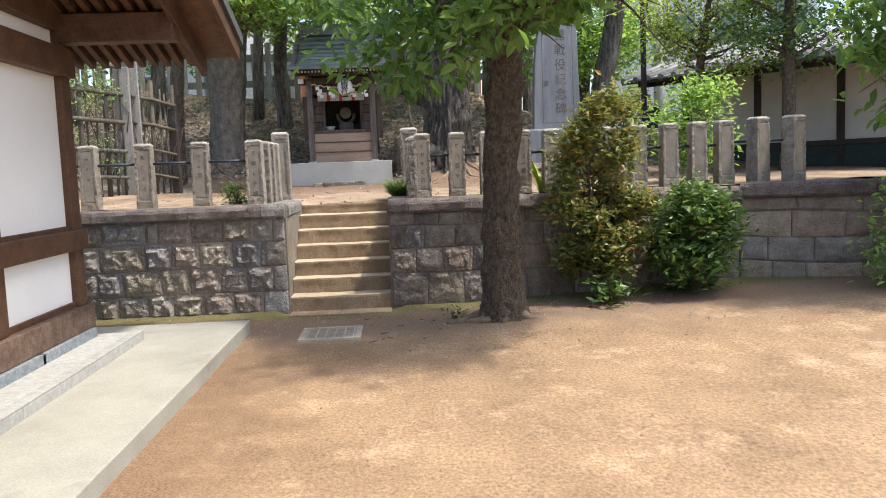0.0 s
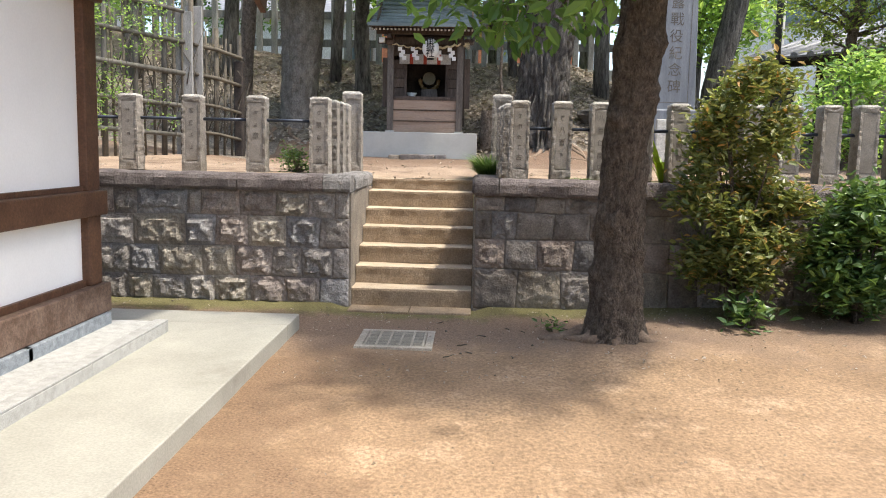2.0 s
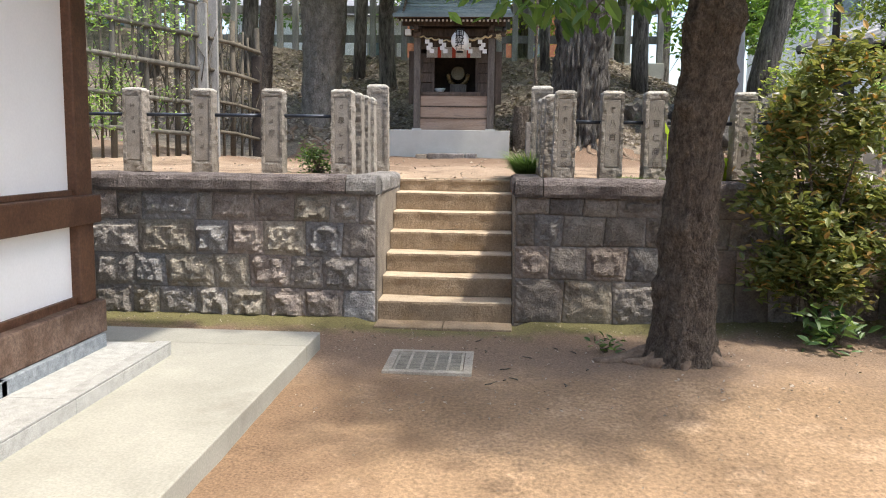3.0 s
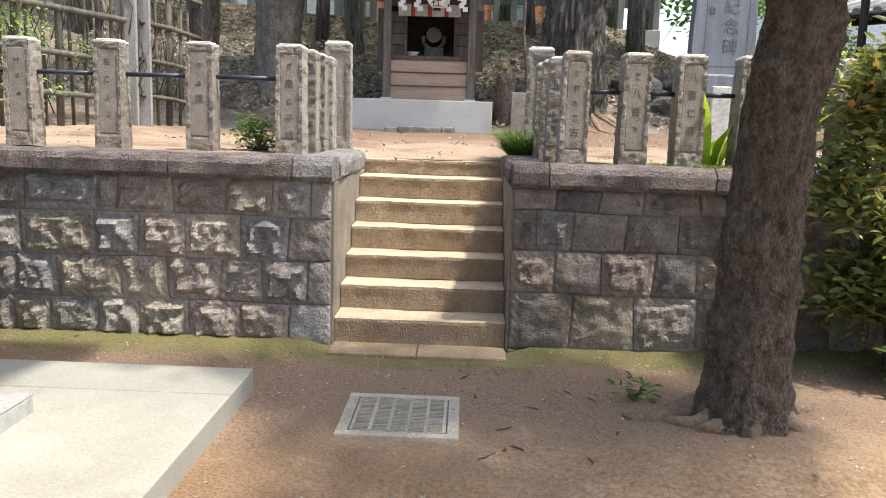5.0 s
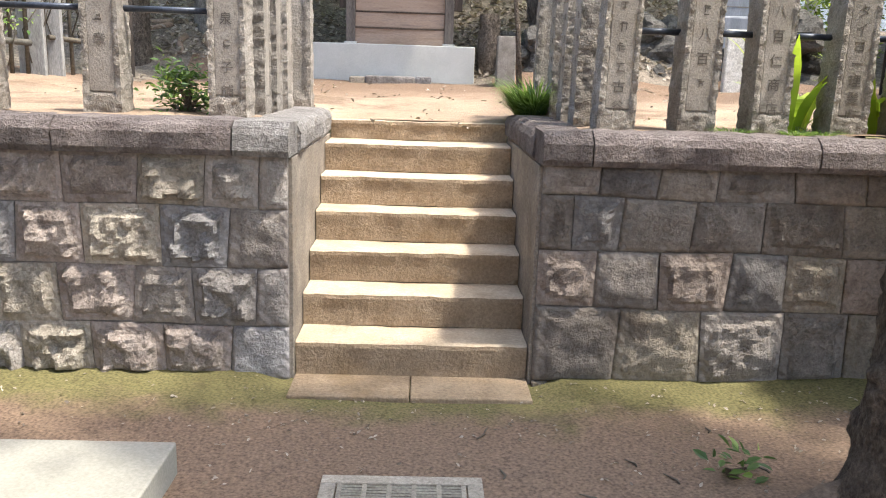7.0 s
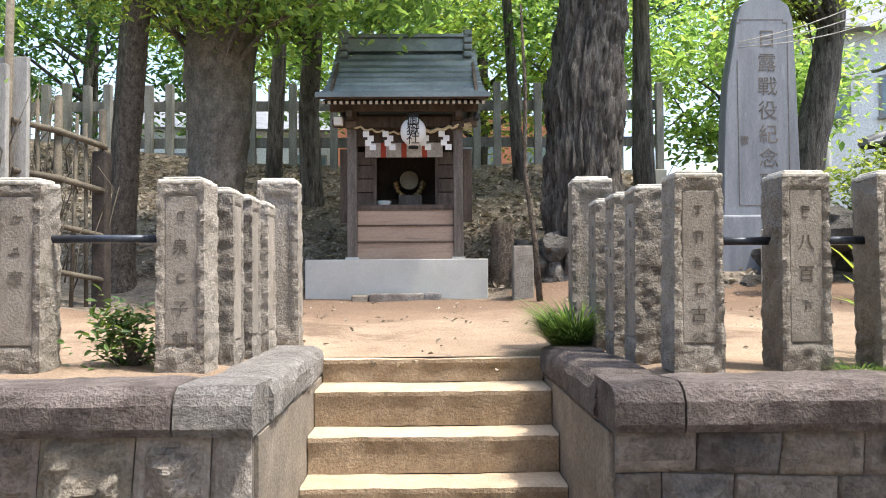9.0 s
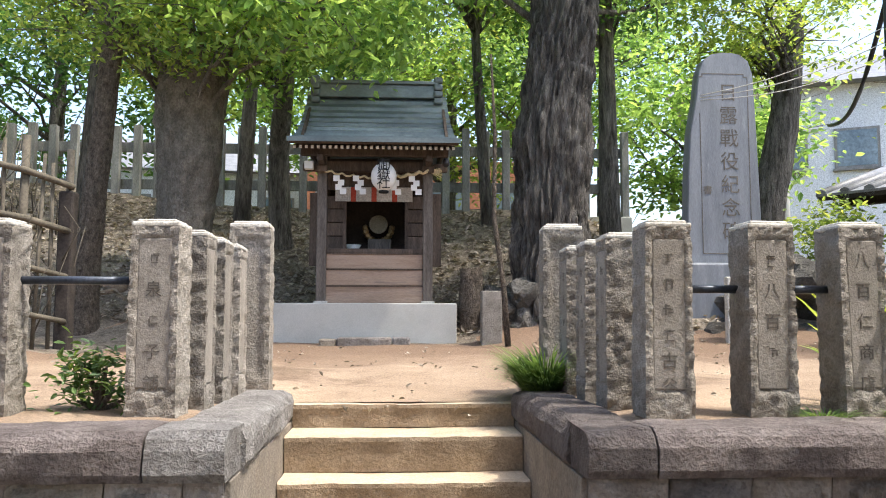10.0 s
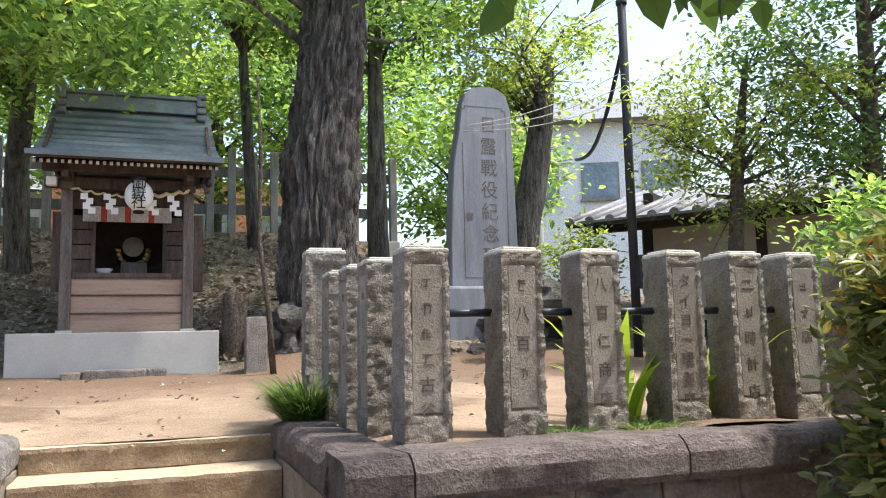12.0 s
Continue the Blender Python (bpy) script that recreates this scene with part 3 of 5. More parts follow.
def wall_run(name, label, a, b, beds, joints, face, margin, bulge, rnd, wmin, wmax, gap=0.005, wave=0.012):
    """A stone wall from a to b (plan): beds are the heights of its bed joints, joints the known upright joints of each course, from the bottom."""
    A, B = Vector((*a, 0)), Vector((*b, 0))
    d = B - A
    ln = d.length
    top = thing(name, label, "wall", (a[0], a[1], 0), kind="structure")
    top.rotation_euler = (0, 0, math.atan2(d.y, d.x))
    part("backing", bx(0, 0.02, -0.2, ln, 0.3, beds[-1] - 0.004, 0), M_JOINT, top)

    def bed(k, x):
        if k in (0, len(beds) - 1):
            return beds[k]
        return beds[k] + wave * (1.6 * noise.noise(Vector((x * 1.5 + a[0], k * 5.3, 0))) + 0.9 * noise.noise(Vector((x * 4.5, k * 9.1, 4))))
    seed = int(abs(a[0]) * 100)
    for k in range(len(beds) - 1):
        xs = sorted(j - a[0] for j in joints[k]) if joints else []
        lead, x = [], (xs[0] if xs else ln)
        while x > 1e-6:
            w = rnd.uniform(wmin, wmax)
            x = 0.0 if x - w < wmin * 0.7 else x - w
            lead.append(x)
        cuts = lead[::-1] + xs
        x = cuts[-1] if xs else ln
        while xs and x < ln - 1e-6:
            w = rnd.uniform(wmin, wmax)
            x = ln if ln - x - w < wmin * 0.7 else x + w
            cuts.append(x)
        if not xs:
            cuts.append(ln)
        lean = [0 if i in (0, len(cuts) - 1) else rnd.uniform(-0.012, 0.012) for i in range(len(cuts))]
        for i in range(len(cuts) - 1):
            x0, x1, l0, l1 = cuts[i], cuts[i + 1], lean[i], lean[i + 1]
            g = gap / 2
            quad = ((x0 - l0 + g, bed(k, x0) + g), (x1 - l1 - g, bed(k, x1) + g), (x1 + l1 - g, bed(k + 1, x1) - g), (x0 + l0 + g, bed(k + 1, x0) - g))
            seed += 1
            bl = bulge * rnd.uniform(0.6, 1.25) * (0.35 if x1 > ln - 0.01 and joints else 1)
            share("stone", stone_mesh(quad, seed, bl, face, margin), top, Matrix.Translation((0, rnd.uniform(-0.003, 0.006), 0)))
    return top


def coping(name, label, a, b, z0, z1, depth, rnd, n, out=0.07, mt=M_COPE, at=(), last=None):
    A, B = Vector((*a, 0)), Vector((*b, 0))
    d = B - A
    top = thing(name, label, "coping", (a[0], a[1], 0), kind="structure")
    top.rotation_euler = (0, 0, math.atan2(d.y, d.x))
    ln = d.length
    cuts = [0] + [ln * (i + rnd.uniform(-0.15, 0.15)) / n for i in range(1, n)] + [ln]
    if at:
        cuts = [0] + [x - a[0] for x in at] + [ln]
    for c0, c1 in zip(cuts, cuts[1:]):
        bm = bmesh.new()
        prof = [(depth, z0), (-out + 0.02, z0), (-out, z0 + 0.03), (-out, z1 - 0.055), (-out + 0.018, z1 - 0.02), (-out + 0.055, z1), (depth, z1)]
        k = max(2, int((c1 - c0) / 0.06))
        rings = []
        for i in range(k + 1):
            x = c0 + 0.004 + (c1 - c0 - 0.008) * i / k
            ring = []
            for (y, z) in prof:
                q = Vector((x * 5 + a[0] * 3, y * 7, z * 9))
                j = 0.016 * noise.noise(q) + 0.013 * noise.noise(q * 2.7)
                ring.append(bm.verts.new((x, y + (j if y < depth else 0), z + (j * 0.7 if z == z1 else 0))))
            rings.append(ring)
        for r0, r1 in zip(rings, rings[1:]):
            for q in range(len(prof)):
                bm.faces.new((r0[q], r0[(q + 1) % len(prof)], r1[(q + 1) % len(prof)], r1[q]))
        bm.faces.new(rings[0])
        bm.faces.new(rings[-1][::-1])
        bmesh.ops.recalc_face_normals(bm, faces=bm.faces)
        part("coping_stone", bm, last if last and c1 == ln else mt, top)
    return top


rw = random.Random(5)
JOINTS_L = [[-3.59, -3.22, -2.98, -2.64, -2.35, -2.0, -1.64, -1.31], [-3.57, -3.2, -2.91, -2.47, -2.15, -1.78, -1.49, -1.18],
            [-3.6, -3.16, -2.64, -2.34, -2.02, -1.64, -1.31], [-3.58, -3.35, -3.12, -2.62, -2.48, -2.1, -1.74, -1.42, -1.16]]
JOINTS_R = [[0.63, 1.06, 1.48, 1.81], [0.5, 0.82, 1.17, 1.46, 1.76], [0.37, 0.61, 0.97, 1.32, 1.72], [0.49, 0.78, 1.07, 1.45, 1.81]]
wall_run("retaining_wall_left", "grey rock-faced stone block retaining wall in four courses", (-6.2, FRONT), (SX0 - 0.02, FRONT), [0.0, 0.285, 0.585, 0.885, 1.14], JOINTS_L, M_STONE, M_MARGIN, 0.056, rw, 0.26, 0.46)
wall_run("retaining_wall_right", "dark brown-grey dressed stone retaining wall with tight joints", (SX1 + 0.02, FRONT), (4.4, FRONT), [0.03, 0.42, 0.72, 0.985, 1.14], JOINTS_R, M_STONE_R, M_MARGIN_R, 0.03, rw, 0.25, 0.44, 0.005, 0.014)
part("foot_course", bx(0.0, -0.012, -0.08, 4.19, 0.1, 0.028, 0.008), M_STONE_R, bpy.data.objects["retaining_wall_right"])
wall_run("retaining_wall_bend", "grey-brown stone retaining wall patched with pale mortar", (4.4, FRONT), (8.6, front_y(8.6)), [0.05, 0.40, 0.70, 0.98, 1.16], None, M_STONE_B, M_STONE_B, 0.02, rw, 0.3, 0.7, 0.012, 0.05)
coping("coping_left", "reddish-grey rounded coping stones along the wall top", (-6.2, FRONT), (SX0, FRONT), 1.14, 1.30, 0.26, rw, 5, at=(-4.3, -3.3, -2.1, -1.27), last=M_COPE_P)
coping("coping_right", "dark reddish-grey coping stones along the wall top", (SX1, FRONT), (4.4, FRONT), 1.14, 1.30, 0.26, rw, 4, at=(0.43, 1.52, 2.5, 3.4))
coping("coping_bend", "broad grey coping of the bending wall", (4.4, FRONT), (8.6, front_y(8.6)), 1.16, 1.34, 0.30, rw, 3)
# returns of the coping beside the stair
coping("coping_return_left", "pale worn coping stone beside the stair", (SX0, FRONT + 0.2), (SX0, 11.95), 1.13, 1.296, 0.24, rw, 2, 0.012, M_COPE_P)
coping("coping_return_right", "dark coping stone beside the stair", (SX1, 11.95), (SX1, FRONT + 0.2), 1.13, 1.296, 0.24, rw, 1, 0.012)
tagged(part("cheek_left", bx(SX0 - 0.3, FRONT + 0.03, -0.1, SX0 - 0.002, 12.0, 1.13, 0.004), M_CHEEK), "tan rendered stone cheek of the stair", "wall", kind="structure")
tagged(part("cheek_right", bx(SX1 + 0.002, FRONT + 0.03, -0.1, SX1 + 0.3, 12.0, 1.13, 0.004), M_CHEEK), "tan rendered stone cheek of the stair", "wall", kind="structure")

# ---- stair ----
stair = thing("stone_stair", "seven tan sandstone steps with rough pitted risers", "stairs", (SX0, NOSE[0], 0), kind="structure")
for k in range(7):
    z1 = RISE * (k + 1) + 0.02 if k < 6 else TOPZ
    z0 = RISE * k + 0.02 if k else -0.1
    y1 = (NOSE[k + 1] if k < 6 else 12.15) + 0.06
    bm = bmesh.new()
    nx = 44
    prof = [(y1, z0), (NOSE[k] + 0.008, z0), (NOSE[k] + 0.006, (z0 + z1) / 2), (NOSE[k], z1 - 0.03), (NOSE[k] + 0.004, z1 - 0.01), (NOSE[k] + 0.02, z1), (NOSE[k] + 0.14, z1 - 0.004), (y1, z1)]
    rings = []
    for i in range(nx + 1):
        x = SX0 + 0.003 + (SX1 - SX0 - 0.006) * i / nx
        ring = []
        for (y, z) in prof:
            q = Vector((x * 6, y * 5 + k * 3, z * 9))
            j = 0.006 * noise.noise(q) + 0.005 * noise.noise(q * 3)
            wear = 0.008 * math.exp(-((x + 0.4) / 0.3) ** 2) if z == z1 else 0
            ring.append(bm.verts.new((x - SX0, y + j - NOSE[0], z + j * 0.5 - wear)))
        rings.append(ring)
    for r0, r1 in zip(rings, rings[1:]):
        for q in range(len(prof)):
            bm.faces.new((r0[q], r0[(q + 1) % len(prof)], r1[(q + 1) % len(prof)], r1[q]))
    bmesh.ops.recalc_face_normals(bm, faces=bm.faces)
    bm.normal_update()
    # upward faces get the paler colour that holds dust and overhead light
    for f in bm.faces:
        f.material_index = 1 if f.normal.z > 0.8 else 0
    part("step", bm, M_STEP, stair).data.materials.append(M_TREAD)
for x0, x1 in ((SX0 + 0.0, -0.41), (-0.405, SX1)):
    part("footing_slab", bx(x0 - SX0, 10.12 - NOSE[0], -0.1, x1 - SX0, 10.41 - NOSE[0], 0.022, 0.008), M_STEP, stair)

# ---- inscribed stone posts ----
def post_mesh(seed, w, h):
    """A tapering square post with rough picked faces, a sunk smooth front field and a low peaked cap."""
    bm = bmesh.new()
    o = Vector((seed * 5.1, seed * 2.3, 0))
    n, m = 14, 54
    rings = []
    for j in range(m + 1):
        z = h * j / m * 0.965
        hw = w / 2 * (1 - 0.06 * j / m)
        ring = []
        for s in range(4):
            for i in range(n):
                u = -1 + 2 * i / n
                x, y = ((u, -1), (1, u), (-u, 1), (-1, -u))[s]
                edge = abs(u) > 0.95
                amp = 0.005 if edge else 0.009
                if s == 0 and not edge and abs(u) < 0.7 and 0.13 < j / m < 0.93:
                    d = 0.016
                    amp = 0.0015
                else:
                    d = 0.0
                q = Vector((x * hw * 24, y * hw * 24, z * 24)) + o
                j2 = amp * (noise.noise(q) + 0.9 * noise.noise(q * 2.1) - 0.5 * abs(noise.noise(q * 3.7))) - d
                k = hw + j2
                ring.append(bm.verts.new((x * (k if abs(x) == 1 else hw), y * (k if abs(y) == 1 else hw), z)))
        rings.append(ring)
    tot = 4 * n
    for a, b in zip(rings, rings[1:]):
        for k in range(tot):
            bm.faces.new((a[k], a[(k + 1) % tot], b[(k + 1) % tot], b[k])).smooth = (k % n) not in (0, n - 1)
    bm.faces.new(rings[-1])
    me = bpy.data.meshes.new("shaft")
    bm.to_mesh(me)
    bm.free()
    me.materials.append(M_POST)
    c = bmesh.new()
    box(c, -w * 0.475, -w * 0.475, h * 0.96, w * 0.475, w * 0.475, h * 0.985, 0.006)
    box(c, -w * 0.40, -w * 0.40, h * 0.982, w * 0.40, w * 0.40, h, 0.008)
    cap = bpy.data.meshes.new("cap")
    c.to_mesh(cap)
    c.free()
    cap.materials.append(M_LICHEN)
    return me, cap


rp = random.Random(8)
POSTS = [post_mesh(i, 0.2, 0.79) for i in range(5)]
POST_TALL = post_mesh(9, 0.235, 0.96)


def stone_post(x, y, z, kind, yaw=0.0, s="", tilt=0.0):
    label = "weathered granite fence post with carved characters and pale cap" if s else "weathered granite fence post with a pale worn cap"
    p = thing("stone_post", label, "stone post", (x, y, z), group="stone posts on the terrace edge")
    p.rotation_euler = (radians(tilt), radians(tilt * 0.6), radians(yaw))
    me, cap = kind
    for nm, d in (("shaft", me), ("cap", cap)):
        q = new(nm, d)
        q.parent = p
    h = 0.79 if kind is not POST_TALL else 0.96
    part("inscription_field", bx(-0.066, -0.0915, 0.115, 0.066, -0.075, h * 0.9, 0.006), M_PANEL, p, "smooth sunk inscription field")
    if s:
        pitch = (h * 0.78) / max(len(s), 5)
        for i, ch in enumerate(s):
            if ch == "-":
                bm = bmesh.new()
                for k in range(rp.randint(2, 4)):
                    zz, hw, xo = rp.uniform(-0.024, 0.022), rp.uniform(0.008, 0.024), rp.uniform(-0.008, 0.008)
                    box(bm, xo - hw, -0.0936, zz - 0.0025, xo + hw, -0.091, zz + 0.0025, 0)
                for k in range(rp.randint(1, 2)):
                    xx, hh, zo = rp.uniform(-0.018, 0.018), rp.uniform(0.008, 0.024), rp.uniform(-0.006, 0.006)
                    box(bm, xx - 0.0025, -0.0934, zo - hh, xx + 0.0025, -0.091, zo + hh, 0)
                c = part("character", bm, M_CARVE, p)
                c.location = (0, 0, h * 0.87 - pitch * (i + 0.5))
            else:
                c = new("character", text_mesh(ch, 0.068, M_CARVE, 0.0012))
                c.parent = p
                c.matrix_basis = pose(0, -0.0925, h * 0.87 - pitch * (i + 0.5), 90, 0, 0)
    return p


PX = [(0.63, "----古谷"), (1.05, "-八百-"), (1.44, "八百仁商店"), (1.86, "タイヨー理髪店"), (2.22, "二-時計店"), (2.55, "--店"), (2.93, ""), (3.3, ""), (3.70, ""), (4.06, ""), (4.40, "")]
for i, (x, s) in enumerate(PX):
    stone_post(x, 10.82, 1.285 if x < 3 else cope_z(x) - 0.02, POSTS[i % 5], rp.uniform(-2, 2), s, rp.uniform(-0.7, 0.7))
for i, x in enumerate((4.75, 5.12)):
    stone_post(x, front_y(x) + 0.42, 1.33, POSTS[i], 20 + rp.uniform(-4, 4))
for i, (x, s) in enumerate(((-1.41, "-泉-子鋪"), (-2.07, "--章"), (-2.74, "----"), (-3.40, "---"), (-4.06, "--"), (-4.7, ""))):
    stone_post(x, 10.93, 1.285, POSTS[(i + 2) % 5], rp.uniform(-2, 2), s, rp.uniform(-0.7, 0.7))
for i, y in enumerate((11.20, 11.52, 11.85)):
    stone_post(-1.37 + 0.01 * i, y + 0.03, 1.275, POSTS[(i + 1) % 5], 90)
    stone_post(0.575 - 0.02 * i, y, 1.275, POSTS[(i + 3) % 5], -90, "---")
stone_post(-1.27, 12.2, 1.26, POST_TALL, 3)
stone_post(0.50, 12.2, 1.26, POST_TALL, -4)


def rail(a, b):
    bm = bmesh.new()
    tube(bm, [a, b], [0.017, 0.017], 10)
    tagged(part("pipe_rail", bm, M_PIPE), "dark blue painted steel pipe between stone posts", "rail", "pipe rails")


lx = [-4.7, -4.06, -3.40, -2.74, -2.07, -1.41]
for a, b in zip(lx, lx[1:]):
    rail((a + 0.09, 10.95, 1.83), (b - 0.09, 10.95, 1.83))
rx = [p[0] for p in PX]
for a, b in zip(rx, rx[1:]):
    rail((a + 0.09, 10.84, 1.80), (b - 0.09, 10.84, 1.80))
rail((4.5, 10.76, 1.83), (5.05, 10.5, 1.83))

# ---- drain grate ----
dg = thing("drain_cover", "galvanised steel slotted drain cover in a concrete frame", "drain cover", (-0.42, 9.05, ground_z(-0.42, 9.05)))
for x0, y0, x1, y1 in ((-0.31, -0.31, 0.31, -0.25), (-0.31, 0.25, 0.31, 0.31), (-0.31, -0.25, -0.25, 0.25), (0.25, -0.25, 0.31, 0.25)):
    part("frame", bx(x0, y0, -0.06, x1, y1, 0.018, 0.004), M_DRAIN, dg, "concrete surround")
part("well", bx(-0.25, -0.25, -0.06, 0.25, 0.25, -0.012, 0), M_BLACK, dg)
for i in range(24):
    y = -0.232 + i * 0.0202
    part("bar", bx(-0.235, y - 0.0085, -0.012, 0.235, y + 0.006, 0.014, 0), M_GRATE, dg)
for i in range(6):
    x = -0.235 + i * 0.094
    part("cross_bar", bx(x - 0.009, -0.243, -0.012, x + 0.009, 0.243, 0.018, 0), M_DRAIN, dg)

# ---- walkway slab and kerb by the hall ----
slab = thing("walkway_slab", "pale cream concrete walkway slab beside the hall", "paving", (-2.0, 9.4, 0), kind="structure")
part("slab", bx(-6.0, -16.0, -0.2, 0.70, -0.45, 0.125, 0.008), M_SLAB, slab)
part("slab_end", bx(-6.0, -0.446, -0.2, 0.70, 0.0, 0.125, 0.008), M_SLAB, slab)
kerb = thing("kerb_step", "pale granite kerb step along the hall", "kerb", (-2.15, 8.6, 0.12), kind="structure")
for i in range(9):
    part("kerb_stone", bx(-0.62, -1.25 * (i + 1) + 0.004, -0.02, 0.0, -1.25 * i, 0.085, 0.006), M_KERB, kerb)
part("kerb_upstand", bx(-0.10, -11.2, 0.085, 0.0, 0.0, 0.10, 0.004), M_KERB, kerb)

# ---- hall with white plaster panels ----
HX, HY = -2.71, 8.42
hall = thing("shrine_hall", "timber-framed hall with white plaster panels and deep eaves", "building", (HX, HY, 0))
for i in range(10):
    part("footstone", bx(-0.3, -1.1 * (i + 1) + 0.005, 0.1, 0.17, -1.1 * i + 0.06, 0.29, 0.006), M_GRANB, hall, "blue-grey granite footstone")
part("sill_beam", bx(-0.1, -12, 0.29, 0.14, 0.14, 0.51, 0.012), M_SILL, hall, "worn grey-brown sill beam")
part("sill_beam", bx(-6, -0.1, 0.295, -0.1, 0.135, 0.505, 0.012), M_SILL, hall)
part("wall_panel", bx(-0.06, -12, 0.5, 0.03, -0.02, 3.10, 0), M_PLASTER, hall, "white plaster wall")
part("wall_panel", bx(-6, -0.06, 0.5, -0.06, 0.03, 3.06, 0), M_PLASTER, hall, "white plaster wall")
for i in range(8):
    y = -1.52 * i
    part("post", bx(-0.1, y - 0.095, 0.51, 0.095, y + 0.095, 3.1, 0.012), M_WOODB, hall)
    part("lintel_trim", bx(0.03, y - 1.425, 0.505, 0.06, y - 0.095, 0.56, 0.004), M_WOODB, hall)
    part("lintel_trim", bx(0.03, y - 1.425, 1.215, 0.06, y - 0.095, 1.25, 0.004), M_WOODB, hall)
for i in range(1, 4):
    part("post", bx(-1.9 * i - 0.09, -0.1, 0.51, -1.9 * i + 0.09, 0.09, 3.06, 0.012), M_WOODB, hall)
for z0, z1, o in ((1.03, 1.215, 0.135), (2.58, 2.83, 0.14), (2.98, 3.26, 0.12)):
    part("rail_beam", bx(-0.08, -12, z0, o, 0.13, z1, 0.012), M_WOODB, hall)
    part("rail_beam", bx(-6, -0.08, z0 + 0.004, -0.08, o - 0.01, z1 - 0.004, 0.012), M_WOODB, hall)
part("bracket_beam", bx(0.0, -0.10, 2.87, 1.10, 0.10, 3.12, 0.012), M_WOODB, hall)
# gabled roof: rafters run down to the eave, barge boards close the verge
EX, EY, EZ, SL, RY = 1.45, 1.05, 2.83, 0.32, -5.5   # verge, eave, rafter axis at the eave, slope, ridge
tilt = Matrix.Rotation(-math.atan(SL), 4, "X")
run = (EY - RY) / math.cos(math.atan(SL))


def slope_box(name, x0, x1, dz0, dz1, near, material, over=0.0, bev=0.0):
    """A board lying along one slope of the roof, from the ridge to the eave."""
    if near:
        m = Matrix.Translation((0, RY, EZ + SL * (EY - RY))) @ tilt
        return part(name, bx(x0, 0, dz0, x1, run + over, dz1, bev, m), material, hall)
    m = Matrix.Translation((0, RY, EZ + SL * (EY - RY))) @ tilt.inverted()
    return part(name, bx(x0, -run - over, dz0, x1, 0, dz1, bev, m), material, hall)


for i in range(26):
    x = 0.98 - 0.125 * i
    slope_box("rafter", x - 0.028, x + 0.028, -0.045, 0.04, True, M_WOODB)
slope_box("barge_board", 1.07, 1.12, -0.16, 0.042, True, M_WOODB, 0.02, 0.006)
slope_box("barge_board", EX - 0.05, EX, 0.02, 0.19, True, M_WOODB, 0.03, 0.006)
for near in (True, False):
    slope_box("eave_lining", -6.5, EX - 0.055, 0.043, 0.075, near, M_WOODB, 0.02)
    slope_box("roof", -6.6, EX + 0.03, 0.195, 0.30, near, M_ROOFT, 0.06)
    slope_box("roof_packing", -6.5, EX - 0.055, 0.078, 0.192, near, M_WOODB)
bm = bmesh.new()
lo = [bm.verts.new((x, y, z)) for x in (-0.06, 0.03) for y, z in ((-0.02, 3.10), (RY, EZ + SL * (EY - RY) + 0.02), (-11.98, 3.10))]
bm.faces.new(lo[:3])
bm.faces.new(lo[3:][::-1])
for a, b in ((0, 1), (1, 2), (2, 0)):
    bm.faces.new((lo[a], lo[b], lo[b + 3], lo[a + 3]))
bmesh.ops.recalc_face_normals(bm, faces=bm.faces)
part("gable_wall", bm, M_PLASTER, hall, "white plaster gable")

# ---- small shrine ----
PLX0, PLX1, PLY = -1.81, 0.22, 16.56
base_z, pz = 1.36, 1.85
plinth = thing("shrine_plinth", "pale concrete plinth under the small shrine", "plinth", ((PLX0 + PLX1) / 2, PLY + 0.9, base_z))
part("block", bx(-(PLX1 - PLX0) / 2, -0.9, -0.1, (PLX1 - PLX0) / 2, 1.1, pz - base_z, 0.012), M_CONC, plinth)
fs = thing("stone_doorstep", "rough brown stone step before the plinth", "step", (-0.9, PLY - 0.12, 1.37))
for x0, x1, h in ((-0.38, -0.2, 0.09), (-0.19, 0.4, 0.105), (0.41, 0.6, 0.11)):
    part("stone", bx(x0, -0.12, -0.05, x1, 0.1, h, 0.02), M_STONE_R, fs)
CX = -0.70
shrine = thing("small_shrine", "small old wooden shrine with patinated copper roof", "shrine", (CX, PLY + 0.12, pz))
